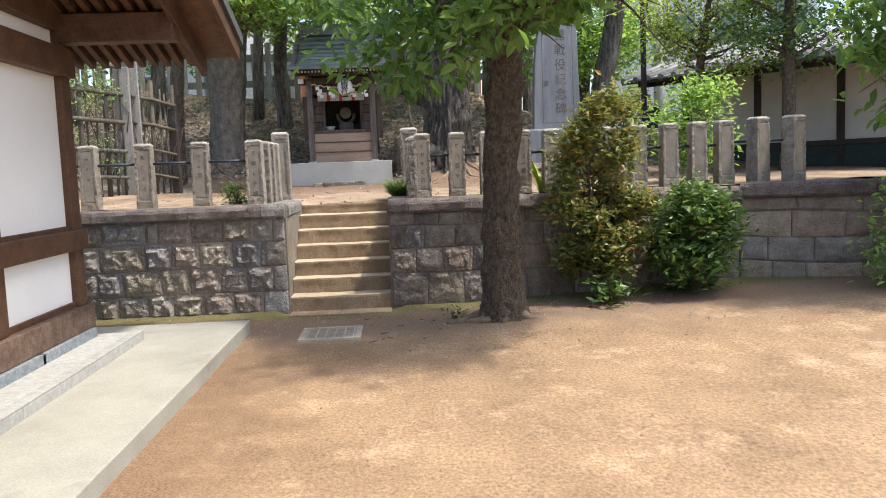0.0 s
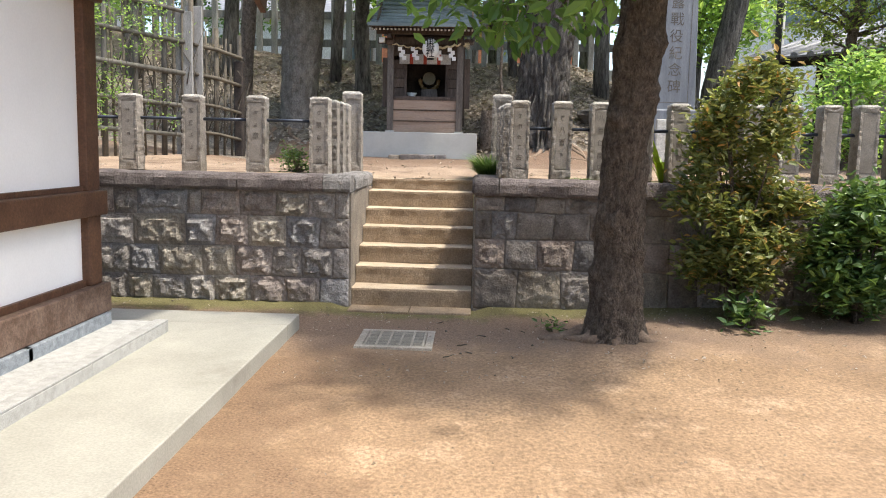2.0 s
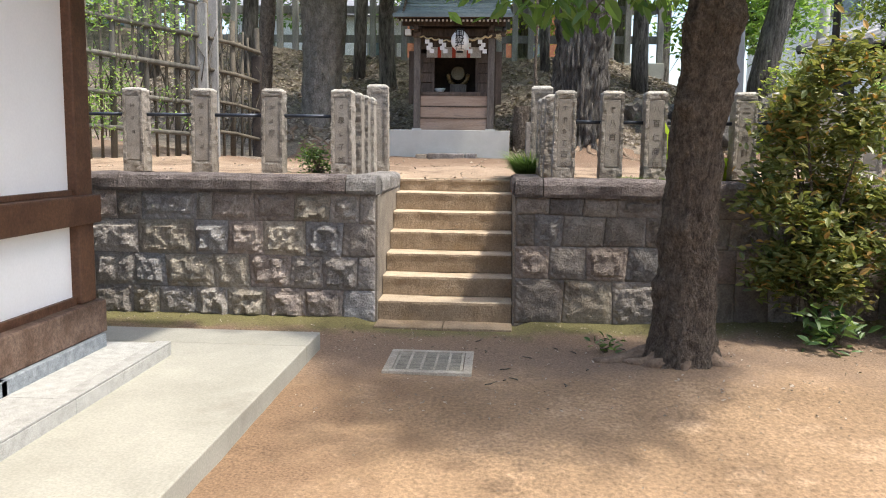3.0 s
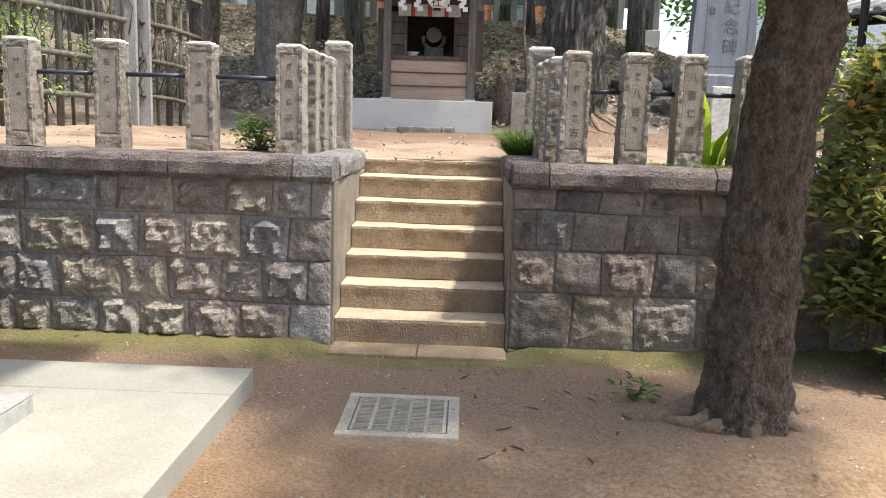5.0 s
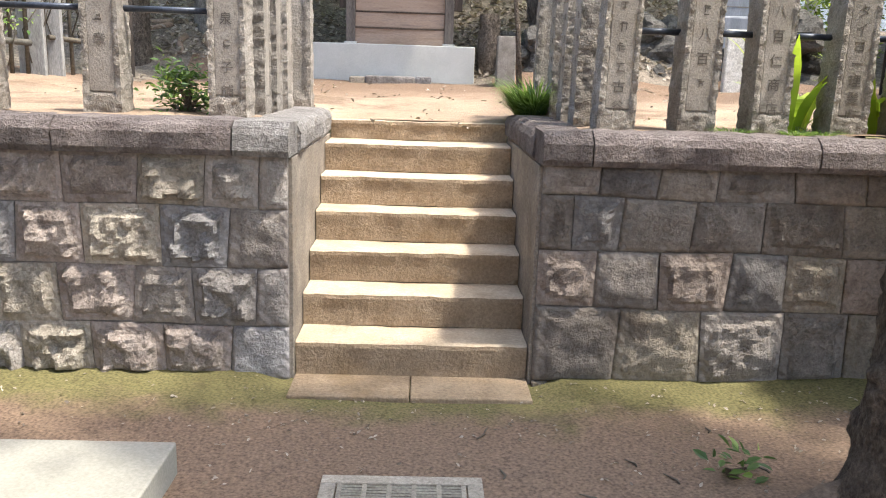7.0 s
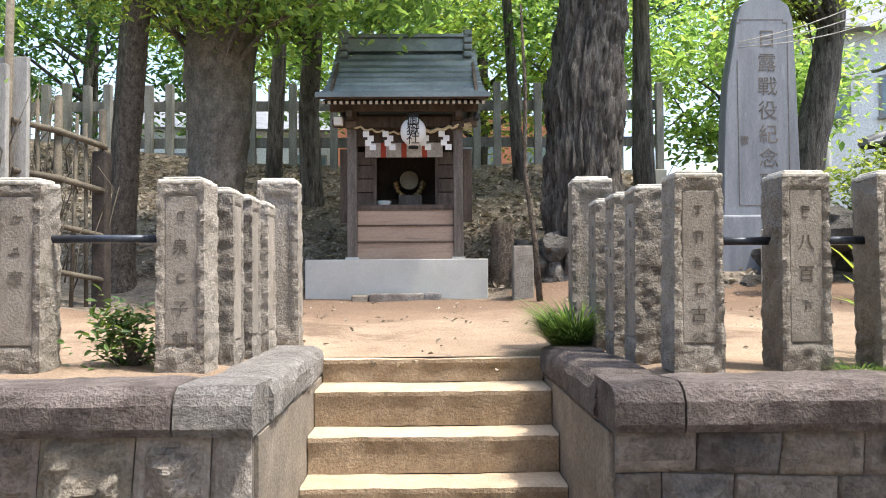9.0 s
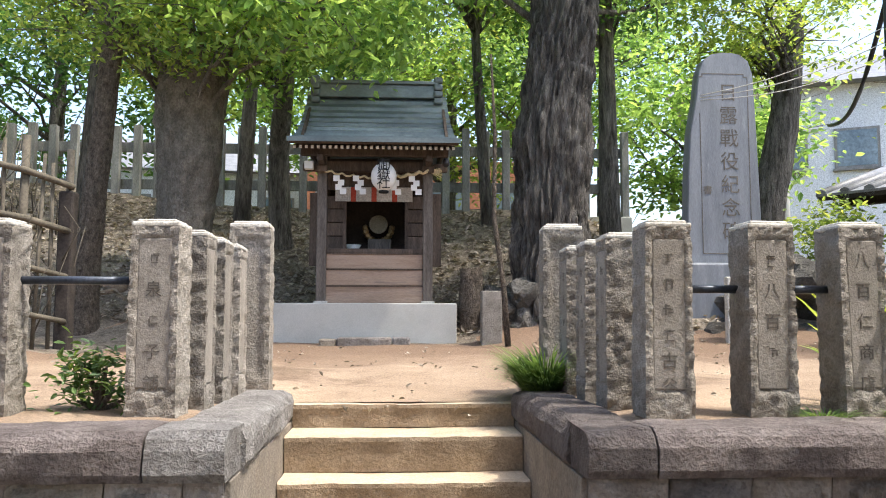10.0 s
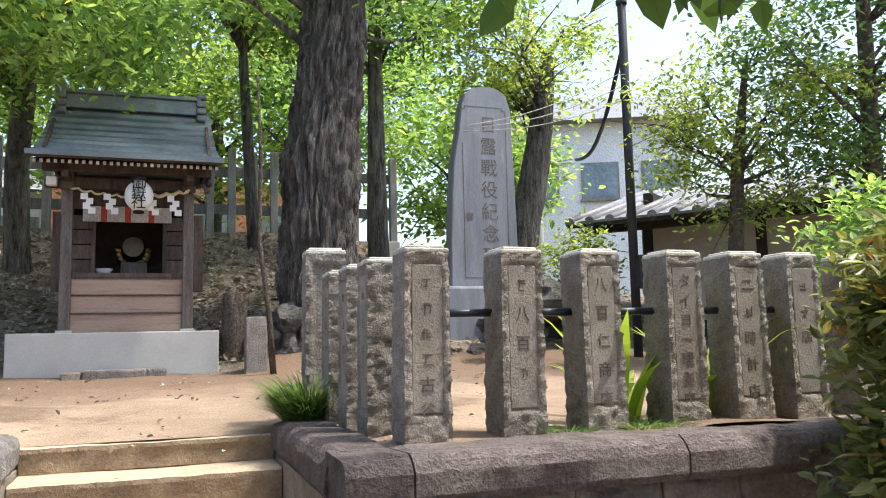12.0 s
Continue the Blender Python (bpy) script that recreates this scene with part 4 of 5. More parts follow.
for s in (-1, 1):
    part("front_post", bx(s * 0.60 - 0.055, 0, 0, s * 0.60 + 0.055, 0.11, 1.70, 0.008), M_GREYW, shrine)
    part("post_foot", bx(s * 0.60 - 0.075, -0.02, 0, s * 0.60 + 0.075, 0.13, 0.025, 0.004), M_STEEL, shrine)
    part("rear_post", bx(s * 0.62 - 0.05, 1.15, 0, s * 0.62 + 0.05, 1.25, 1.65, 0.006), M_OLDW, shrine)
    part("side_wall", bx(s * 0.62 - 0.02, 0.42, 0.5, s * 0.62 + 0.02, 1.2, 1.85, 0), M_OLDW, shrine)
    part("wing_board", bx(s * 0.72 - 0.05, 0.34, 0.44, s * 0.72 + 0.05, 0.38, 1.30, 0.004), M_OLDW, shrine)
    for k in range(4):
        part("door_panel", bx(s * 0.47 - 0.105, 0.30, 0.63 + 0.16 * k, s * 0.47 + 0.105, 0.325, 0.78 + 0.16 * k, 0.006), M_OLDW, shrine)
    part("door_stile", bx(s * 0.36 - 0.02, 0.29, 0.62, s * 0.36 + 0.02, 0.335, 1.30, 0.004), M_OLDW, shrine)
    part("bracket", bx(s * 0.60 - 0.035, -0.30, 1.56, s * 0.60 + 0.035, 0.2, 1.64, 0.01), M_OLDW, shrine)
    part("bracket_block", bx(s * 0.60 - 0.07, -0.06, 1.48, s * 0.60 + 0.07, 0.14, 1.56, 0.012), M_OLDW, shrine)
    part("tie_beam_end", bx(s * 0.74 - 0.085, 0.02, 1.50, s * 0.74 + 0.085, 0.09, 1.60, 0.02), M_OLDW, shrine)
for k, (z0, z1) in enumerate(((0.0, 0.195), (0.20, 0.385), (0.39, 0.565))):
    part("front_board", bx(-0.545, 0.03 + 0.014 * k, z0 + 0.002, 0.545, 0.075 + 0.014 * k, z1, 0.005), M_CEDAR, shrine, "pale cedar board")
    part("shadow_lip", bx(-0.545, 0.02 + 0.014 * k, z1 - 0.01, 0.545, 0.08 + 0.014 * k, z1 + 0.004, 0.002), M_OLDW, shrine)
part("veranda", bx(-0.56, 0.05, 0.57, 0.56, 1.15, 0.62, 0.006), M_OLDW, shrine)
part("back_wall", bx(-0.62, 1.13, 0.6, 0.62, 1.17, 1.85, 0), M_DARKIN, shrine)
part("inner_ceiling", bx(-0.6, 0.3, 1.66, 0.6, 1.13, 1.7, 0), M_DARKIN, shrine)
part("lintel", bx(-0.60, 0.01, 1.50, 0.60, 0.10, 1.62, 0.008), M_OLDW, shrine)
part("inner_lintel", bx(-0.6, 0.30, 1.33, 0.6, 0.35, 1.62, 0.004), M_OLDW, shrine)
part("eave_beam", bx(-0.82, -0.24, 1.63, 0.82, -0.16, 1.72, 0.008), M_OLDW, shrine)
for k in range(28):
    x = -0.86 + k * 0.0637
    r = part("rafter", bx(-0.018, -0.47, -0.02, 0.018, 0.55, 0.02, 0, Matrix.Translation((x, 0, 1.80)) @ Matrix.Rotation(radians(15), 4, "X")), M_OLDW, shrine)
    part("rafter_tip", bx(-0.015, -0.478, -0.017, 0.015, -0.472, 0.017, 0, Matrix.Translation((x, 0, 1.80)) @ Matrix.Rotation(radians(15), 4, "X")), M_LICHEN, shrine, "white-painted rafter tip")
part("eave_fascia", bx(-0.91, -0.55, 1.705, 0.91, -0.48, 1.745, 0.005), M_OLDW, shrine)
# curved roof of overlapping copper courses
prof = []
for i in range(12):
    u = i / 11
    prof.append((-0.58 + 1.20 * u, 1.74 + 0.22 * u + 0.59 * u ** 1.9, 0.93 - 0.09 * u ** 0.7))
for i in range(11):
    (y0, z0, w0), (y1, z1, w1) = prof[i], prof[i + 1]
    bm = bmesh.new()
    v = [bm.verts.new(p) for p in ((-w0, y0, z0 - 0.028), (w0, y0, z0 - 0.028), (w1, y1 + 0.02, z1 - 0.028), (-w1, y1 + 0.02, z1 - 0.028), (-w0, y0, z0 + 0.024), (w0, y0, z0 + 0.024), (w1, y1 + 0.02, z1 - 0.004), (-w1, y1 + 0.02, z1 - 0.004))]
    for f in ((3, 2, 1, 0), (4, 5, 6, 7), (0, 1, 5, 4), (1, 2, 6, 5), (2, 3, 7, 6), (3, 0, 4, 7)):
        bm.faces.new([v[q] for q in f])
    part("roof_course", bm, M_COPPER, shrine)
bm = bmesh.new()
v = [bm.verts.new(p) for p in ((-0.84, 0.64, 2.53), (0.84, 0.64, 2.53), (0.92, 1.75, 1.86), (-0.92, 1.75, 1.86), (-0.84, 0.64, 2.56), (0.84, 0.64, 2.56), (0.92, 1.75, 1.90), (-0.92, 1.75, 1.90))]
for f in ((3, 2, 1, 0), (4, 5, 6, 7), (0, 1, 5, 4), (1, 2, 6, 5), (2, 3, 7, 6), (3, 0, 4, 7)):
    bm.faces.new([v[q] for q in f])
part("rear_roof", bm, M_COPPER, shrine)
for s in (-1, 1):
    bm = bmesh.new()
    v = [bm.verts.new(p) for p in ((s * 0.78, -0.5, 1.72), (s * 0.78, 1.7, 1.86), (s * 0.78, 0.64, 2.50))]
    w = [bm.verts.new(p.co + Vector((s * 0.03, 0, 0))) for p in v]
    bm.faces.new(v), bm.faces.new(w[::-1])
    for i in range(3):
        bm.faces.new((v[i], w[i], w[(i + 1) % 3], v[(i + 1) % 3]))
    bmesh.ops.recalc_face_normals(bm, faces=bm.faces)
    part("gable", bm, M_OLDW, shrine)
part("ridge", bx(-0.80, 0.50, 2.50, 0.74, 0.78, 2.66, 0.01), M_COPPER, shrine)
part("ridge_cap", bx(-0.80, 0.46, 2.66, 0.74, 0.82, 2.70, 0.008), M_COPPER, shrine)
for k in range(4):
    for s in (-1, 1):
        part("ridge_end", bx(s * 0.74 - 0.055, 0.45, 2.42 + 0.085 * k, s * 0.74 + 0.055, 0.84, 2.495 + 0.085 * k, 0.02), M_COPPER, shrine, "stacked ridge-end ornament")

SY = PLY + 0.12


def local(bm, name, material, top, label=""):
    return part(name, bm, material, top, label)


rope = thing("straw_rope", "twisted straw rope strung across the shrine front", "rope", (CX, SY - 0.04, pz + 1.46))
bm = bmesh.new()
pts = [(-0.62 + 1.24 * i / 30, 0.012 * math.sin(i * 2.1), 0.015 * math.sin(i * 2.1 + 1.5) - 0.09 * (1 - (2 * i / 30 - 1) ** 2) + 0.05) for i in range(31)]
tube(bm, pts, [0.011 + 0.012 * (i / 30) for i in range(31)], 7, 0.3)
for k in range(26):
    a = random.uniform(-0.5, 0.5)
    tube(bm, [(0.60, 0, 0.05), (0.60 + 0.16 * math.cos(a), -0.02, 0.05 + 0.16 * math.sin(a) - 0.05)], [0.004, 0.002], 4)
part("cord", bm, M_STRAW, rope)
for x in (-0.42, -0.2, 0.2, 0.43):
    bm = bmesh.new()
    z = -0.02
    for k in range(4):
        dx = (0.03 if k % 2 else -0.01) + 0.012 * k
        box(bm, x + dx - 0.04, -0.012 - 0.002 * k, z - 0.065, x + dx + 0.03, -0.008 - 0.002 * k, z, 0, Matrix.Rotation(0, 4, "Y"))
        z -= 0.05
    part("paper_streamer", bm, M_PAPER, rope, "white zigzag folded paper streamer")

lan = thing("paper_lantern", "white paper lantern with black brushed characters", "lantern", (CX + 0.10, SY - 0.22, pz + 1.40))
bm = bmesh.new()
rr = [0.05, 0.085, 0.115, 0.132, 0.14, 0.142, 0.14, 0.132, 0.115, 0.085, 0.05]
tube(bm, [(0, 0, -0.16 + 0.032 * i) for i in range(11)], rr, 20)
part("paper_body", bm, M_PAPER, lan)
for z in (-0.17, 0.165):
    bm = bmesh.new()
    tube(bm, [(0, 0, z - 0.012), (0, 0, z + 0.012)], [0.055, 0.055], 16)
    part("rim", bm, M_INK, lan, "black lantern rim")
bm = bmesh.new()
tube(bm, [(0, 0, 0.17), (0, 0.02, 0.24)], [0.004, 0.004], 5)
part("cord", bm, M_BLACK, lan)
column_text("御嶽社", 0.15, 0.1, 0, -0.147, 0.15, M_INK, lan, 0.004)
cur = thing("shrine_curtain", "short red and white cloth hung inside the shrine", "curtain", (CX, SY + 0.27, pz + 1.36))
for k in range(7):
    part("cloth_strip", bx(-0.44 + 0.12 * k + (0.03 if k % 2 else -0.03), -0.008 + 0.009 * (k % 2), -0.17, -0.32 + 0.12 * k + (-0.03 if k % 2 else 0.03), 0.0 + 0.009 * (k % 2), 0.0, 0.002), M_RED if k % 2 else M_CLOTH, cur, "red cloth strip" if k % 2 else "white cloth strip")
alt = thing("offering_stand", "dark offering box before a round shrine mirror", "altar", (CX + 0.04, SY + 0.75, pz + 0.62))
part("box_body", bx(-0.14, -0.12, 0, 0.14, 0.12, 0.17, 0.008), M_GREYW, alt)
part("shelf", bx(-0.5, 0.12, 0, 0.5, 0.3, 0.14, 0.006), M_DARKIN, alt)
mir = thing("round_mirror", "round metal shrine mirror on a carved cloud stand", "mirror", (CX + 0.02, SY + 0.93, pz + 0.76))
bm = bmesh.new()
tube(bm, [(0, -0.012, 0.24), (0, 0.012, 0.24)], [0.115, 0.115], 28)
part("disc", bm, M_MIRROR, mir)
bm = bmesh.new()
for k in range(11):
    a = math.pi * (1 + k / 10)
    bmesh.ops.create_icosphere(bm, subdivisions=1, radius=0.045, matrix=Matrix.Translation((0.165 * math.cos(a), 0.03, 0.2 + 0.17 * math.sin(a))))
part("cloud_stand", bm, M_BRASS, mir)
dish = thing("offering_dish", "white porcelain offering dish", "dish", (CX - 0.28, SY + 0.7, pz + 0.62))
bm = bmesh.new()
tube(bm, [(0, 0, 0), (0, 0, 0.02), (0, 0, 0.1)], [0.04, 0.05, 0.1], 14)
part("bowl", bm, M_PAPER, dish)
lamp = thing("wall_lamp", "small white lamp box on the shrine eave", "lamp", (CX - 0.74, SY - 0.08, pz + 1.55))
part("housing", bx(-0.05, -0.05, -0.05, 0.05, 0.05, 0.04, 0.01), M_PAPER, lamp)
lamp2 = thing("eave_sensor", "small dark fitting under the shrine eave", "lamp", (CX + 0.80, SY - 0.1, pz + 1.60))
bm = bmesh.new()
tube(bm, [(0, 0, 0.04), (0, 0, 0), (0, -0.02, -0.05)], [0.02, 0.04, 0.03], 10)
part("body", bm, M_BLACK, lamp2)

# ---- memorial stele ----
STX, STY = 3.62, 17.4
stele = thing("memorial_stele", "tall slate memorial stele with carved vertical characters", "monument", (STX, STY, 2.35))
bm = bmesh.new()
sec = [(-0.49, 0.47, 0.0), (-0.48, 0.455, 0.6), (-0.455, 0.44, 1.2), (-0.42, 0.43, 1.65), (-0.335, 0.415, 2.1), (-0.295, 0.40, 2.42), (-0.24, 0.35, 2.58), (-0.13, 0.24, 2.66), (-0.02, 0.14, 2.68)]
rings = []
for a, b, z in sec:
    e = 0.012
    rings.append([bm.verts.new(p) for p in ((a + e, -0.11, z), (b - e, -0.11, z), (b, -0.09, z), (b, 0.10, z), (a, 0.10, z), (a, -0.09, z))])
for r0, r1 in zip(rings, rings[1:]):
    for q in range(6):
        bm.faces.new((r0[q], r0[(q + 1) % 6], r1[(q + 1) % 6], r1[q]))
bm.faces.new(rings[-1])
part("slab", bm, M_STELE, stele)
column_text("日露戰役紀念碑", 0.245, 0.292, 0.07, -0.112, 2.30, M_CARVE, stele, 0.0015)
column_text("-希典書".replace("-希典", "   "), 0.12, 0.2, -0.22, -0.112, 1.62, M_CARVE, stele, 0.0015)
for x0, z0, x1, z1 in ((-0.26, 2.40, 0.28, 2.412), (-0.30, 2.36, -0.26, 2.372), (0.28, 2.36, 0.32, 2.372), (-0.26, 2.36, -0.25, 2.41), (0.27, 2.36, 0.28, 2.41), (0.318, 0.14, 0.328, 2.37), (-0.30, 0.14, -0.29, 1.9), (-0.30, 0.13, 0.33, 0.142)):
    part("carved_line", bx(x0, -0.1125, z0, x1, -0.1095, z1, 0), M_CARVE, stele)
ROCKS = [rock_mesh("rock", M_ROCK, i, 3) for i in range(5)]
PALE = rock_mesh("rock", M_LICHEN, 7, 3)
mound = thing("stele_rock_base", "piled dark rough rocks carrying the stele", "rocks", (STX, STY, 1.3))
rr2 = random.Random(4)
for i in range(34):
    a = rr2.uniform(-1.25, 1.25)
    lv = rr2.randint(0, 2)
    sc = rr2.uniform(0.35, 0.65)
    share("rock", ROCKS[i % 5], mound, Matrix.Translation((a, rr2.uniform(-0.55, 0.3) + 0.12 * lv, 0.15 + lv * 0.36)) @ Matrix.Rotation(rr2.uniform(0, 6), 4, "Z") @ Matrix.Diagonal((sc * 1.2, sc, sc * 0.85, 1)))
part("footing", bx(-0.62, -0.3, 0.0, 0.62, 0.3, 1.06, 0.03), M_STELE, mound)
wst = thing("white_stone_panel", "pale white stone slab leaning on the rock base", "stone", (3.35, 16.4, 1.3))
part("slab", bx(-0.13, -0.05, 0, 0.13, 0.05, 0.85, 0.015), M_LICHEN, wst)

# ---- small stones, stump, sapling by the shrine ----
sm = thing("stone_marker", "small square granite marker stone", "stone", (0.58, 16.35, 1.36))
part("shaft", bx(-0.11, -0.1, -0.05, 0.11, 0.1, 0.62, 0.012), M_POST, sm)
st = thing("tree_stump", "rotten brown upright tree stump", "stump", (0.42, 16.9, 1.4))
bm = bmesh.new()
tube(bm, [(0, 0, -0.1 + 0.12 * i) for i in range(9)], [0.17 - 0.006 * i for i in range(9)], 12, 0.25)
part("stump", bm, M_BARK, st)
rk = thing("rock_pile", "heap of dark jagged rocks beside the tree", "rocks", (0.95, 16.9, 1.4))
for i in range(12):
    s = rr2.uniform(0.18, 0.36)
    share("rock", ROCKS[i % 5], rk, Matrix.Translation((rr2.uniform(-0.25, 0.25), rr2.uniform(-0.2, 0.3), rr2.uniform(0.05, 0.62))) @ Matrix.Rotation(rr2.uniform(0, 6), 4, "Z") @ Matrix.Diagonal((s * 1.3, s, s, 1)))
sap = thing("sapling", "thin bare sapling beside the shrine", "tree", (0.72, 16.0, 1.35))
bm = bmesh.new()
tube(bm, [(0, 0, 0), (-0.05, 0, 0.7), (-0.14, 0.05, 1.4), (-0.12, 0.1, 2.3), (-0.16, 0.1, 3.2)], [0.035, 0.03, 0.026, 0.02, 0.01], 7, 0.1)
part("stem", bm, M_BARK, sap)
for i in range(11):
    a = rr2.uniform(0, 6.28)
    rad = 0.6 + rr2.random()
    cx, cy = (1.45, 17.0) if i < 7 else (-3.3, 17.4)
    bm = bmesh.new()
    pts = []
    for k in range(9):
        u = k / 8
        x = cx + math.cos(a + 0.12 * math.sin(k + i)) * (0.35 + rad * u)
        y = cy - abs(math.sin(a + 0.12 * math.sin(k))) * (0.3 + rad * u)
        pts.append((x, y, terrace_z(x, y) + 0.01 * (1 - u) - 0.012))
    tube(bm, pts, [0.05 * (1 - 0.85 * k / 8) for k in range(9)], 7, 0.15)
    tagged(part("surface_root", bm, M_ROOT), "gnarled brown root on the earth", "root", "surface roots")

# ---- back fence ----
FY = 20.6
def fz(x):
    return terrace_z(x, FY) - 0.02
fence = thing("picket_fence", "grey weathered picket fence on a concrete footing", "fence", (0, FY, 0))
part("footing", bx(-9, -0.08, 2.6, 3.4, 0.08, 3.35, 0.01), M_CONC, fence, "grey concrete footing")
for i in range(38):
    x = -8.9 + 0.33 * i
    part("picket", bx(x - 0.06, -0.06, 3.2, x + 0.06, 0.06, 4.75 + 0.02 * (i % 3), 0.01), M_FENCE, fence)
for z in (3.75, 4.35):
    part("fence_rail", bx(-9, 0.06, z, 3.4, 0.11, z + 0.16, 0.006), M_FENCE, fence)

# ---- bamboo trellis ----
trel = thing("bamboo_trellis", "weathered bamboo pole trellis with climbing twigs", "fence", (-3.5, 15.2, 1.45))
def tp(u, z):
    return Vector((-1.9 * u, -3.1 * u, z))
rt = random.Random(12)
for k in range(30):
    u = k / 29 * 1.25
    tall = 1.75 if u < 0.22 else 2.6
    bm = bmesh.new()
    tube(bm, [tp(u, -0.15), tp(u + rt.uniform(-0.015, 0.015), tall + rt.uniform(-0.15, 0.15))], [0.02, 0.017] if k % 3 else [0.042, 0.036], 7)
    part("upright", bm, M_BAMB if k % 3 == 0 and u > 0.3 else M_BAMBD, trel)
for z, u0, u1, r in ((0.25, 0, 0.25, 0.026), (0.66, 0, 0.25, 0.026), (1.08, 0, 0.25, 0.03), (1.5, 0, 0.25, 0.03), (0.3, 0.3, 1.25, 0.03), (0.72, 0.3, 1.25, 0.034), (1.18, 0.3, 1.25, 0.036), (1.62, 0.3, 1.25, 0.034), (2.05, 0.3, 1.25, 0.03), (2.4, 0.3, 1.25, 0.03)):
    bm = bmesh.new()
    tube(bm, [tp(u0, z - 0.06) + Vector((0.05, -0.03, 0)), tp((u0 + u1) / 2, z + 0.02) + Vector((0.04, -0.03, 0)), tp(u1, z + 0.05) + Vector((0.05, -0.03, 0))], [r, r, r * 0.9], 7, 0.06)
    part("cross_pole", bm, M_BAMBD if u0 == 0 else M_BAMB, trel)
bm = bmesh.new()
for k in range(170):
    u, z = rt.uniform(0, 1.25), rt.uniform(0, 1.2)
    a = tp(u, z) + Vector((rt.uniform(-0.1, 0.1), 0.05, 0))
    tube(bm, [a, a + Vector((rt.uniform(-0.15, 0.15), 0, 0.3)), a + Vector((rt.uniform(-0.3, 0.3), 0, rt.uniform(0.5, 0.9)))], [0.008, 0.006, 0.003], 4)
part("brushwood", bm, M_BAMBD, trel)
part("corner_post", bx(-0.07, -0.07, -0.2, 0.07, 0.07, 1.4, 0.02), M_DARKT, trel)
for i, u in enumerate((0.235, 0.285)):
    p = tp(u, 0)
    part("board", bx(p.x - 0.12, p.y - 0.03, -0.1, p.x + 0.12, p.y + 0.03, 2.1 - 0.1 * i, 0.008), M_FENCE, trel, "wide grey weathered board")
rng = np.random.default_rng(3)
cl = [tuple(tp(rt.uniform(0, 1.25), rt.uniform(0.3, 2.2))) for _ in range(45)]
c = new("climbing_leaves", leaves_mesh("climbing_leaves", cl, 0.14, 3200, 0.055, L_MID, rng))
c.parent = trel

# ---- plants on and by the terrace ----
def bush(name, label, at, size, n, leaf, lm, seed, clusters=40, spread=0.14, stems=7, aspect=0.45, taper=0.0):
    rng = np.random.default_rng(seed)
    b = thing(name, label, "bush", at)
    cen = []
    for _ in range(clusters):
        q = rng.normal(0, 1, 3)
        q = q / np.linalg.norm(q) * rng.uniform(0.5, 1) ** 0.5
        z = 0.5 + 0.5 * q[2]
        f = 1 - taper * max(0, z - 0.45) * 1.2 - taper * max(0, 0.25 - z)
        cen.append((q[0] * size[0] / 2 * f, q[1] * size[1] / 2 * f, size[2] * (0.06 + 0.94 * z)))
    bm = bmesh.new()
    for k in range(stems):
        c = Vector(cen[k])
        tube(bm, [(0.04 * math.cos(k), 0.04 * math.sin(k), -0.03), (c.x * 0.3, c.y * 0.3, c.z * 0.5), c], [0.022, 0.014, 0.005], 6)
    part("stem", bm, M_BARK, b)
    o = new("foliage", leaves_mesh("foliage", cen, spread, n, leaf, lm, rng, droop=-0.25, flat=0.8, aspect=aspect))
    o.parent = b
    return b


bush("bronze_shrub", "tall shrub with bronze-green glossy leaves", (2.6, 9.95, ground_z(2.6, 9.95)), (1.05, 0.8, 2.45), 9500, 0.085, L_RED, 21, 38, 0.10, 12, taper=0.55)
bush("round_shrub", "round shrub with fresh green glossy leaves", (3.62, 9.75, ground_z(3.62, 9.75)), (0.82, 0.8, 1.22), 5200, 0.10, L_BUSH, 22, 55, 0.11, 9, taper=0.3)
bush("low_plant", "low broad-leaved green plant at the shrub's foot", (2.62, 9.55, ground_z(2.62, 9.55)), (0.38, 0.3, 0.26), 110, 0.13, L_BUSH, 23, 8, 0.08, 4)
bush("terrace_shrub", "small green shrub beside a stone post", (-1.68, 11.05, 1.27), (0.28, 0.26, 0.25), 620, 0.045, L_BUSH, 24, 14, 0.055, 5)
bush("edge_shrub", "dark green shrub at the court's edge", (5.75, 8.9, ground_z(5.75, 8.9)), (0.9, 0.9, 1.3), 2600, 0.09, L_MID, 25, 30, 0.14, 7)
bush("sprouts", "small green sprouts by the tree's foot", (0.86, 9.35, ground_z(0.86, 9.35)), (0.16, 0.14, 0.1), 30, 0.06, L_BUSH, 26, 4, 0.04, 2)
bush("yellow_shrub", "yellow-green shrub beyond the stele", (5.15, 17.6, 1.6), (1.0, 0.8, 1.6), 2600, 0.09, L_YEL, 27, 30, 0.16, 6)
bush("rail_shrub", "green shrub behind the bend of the wall", (4.5, 12.0, 1.4), (1.1, 0.8, 1.3), 2600, 0.09, L_MID, 28, 30, 0.15, 6)


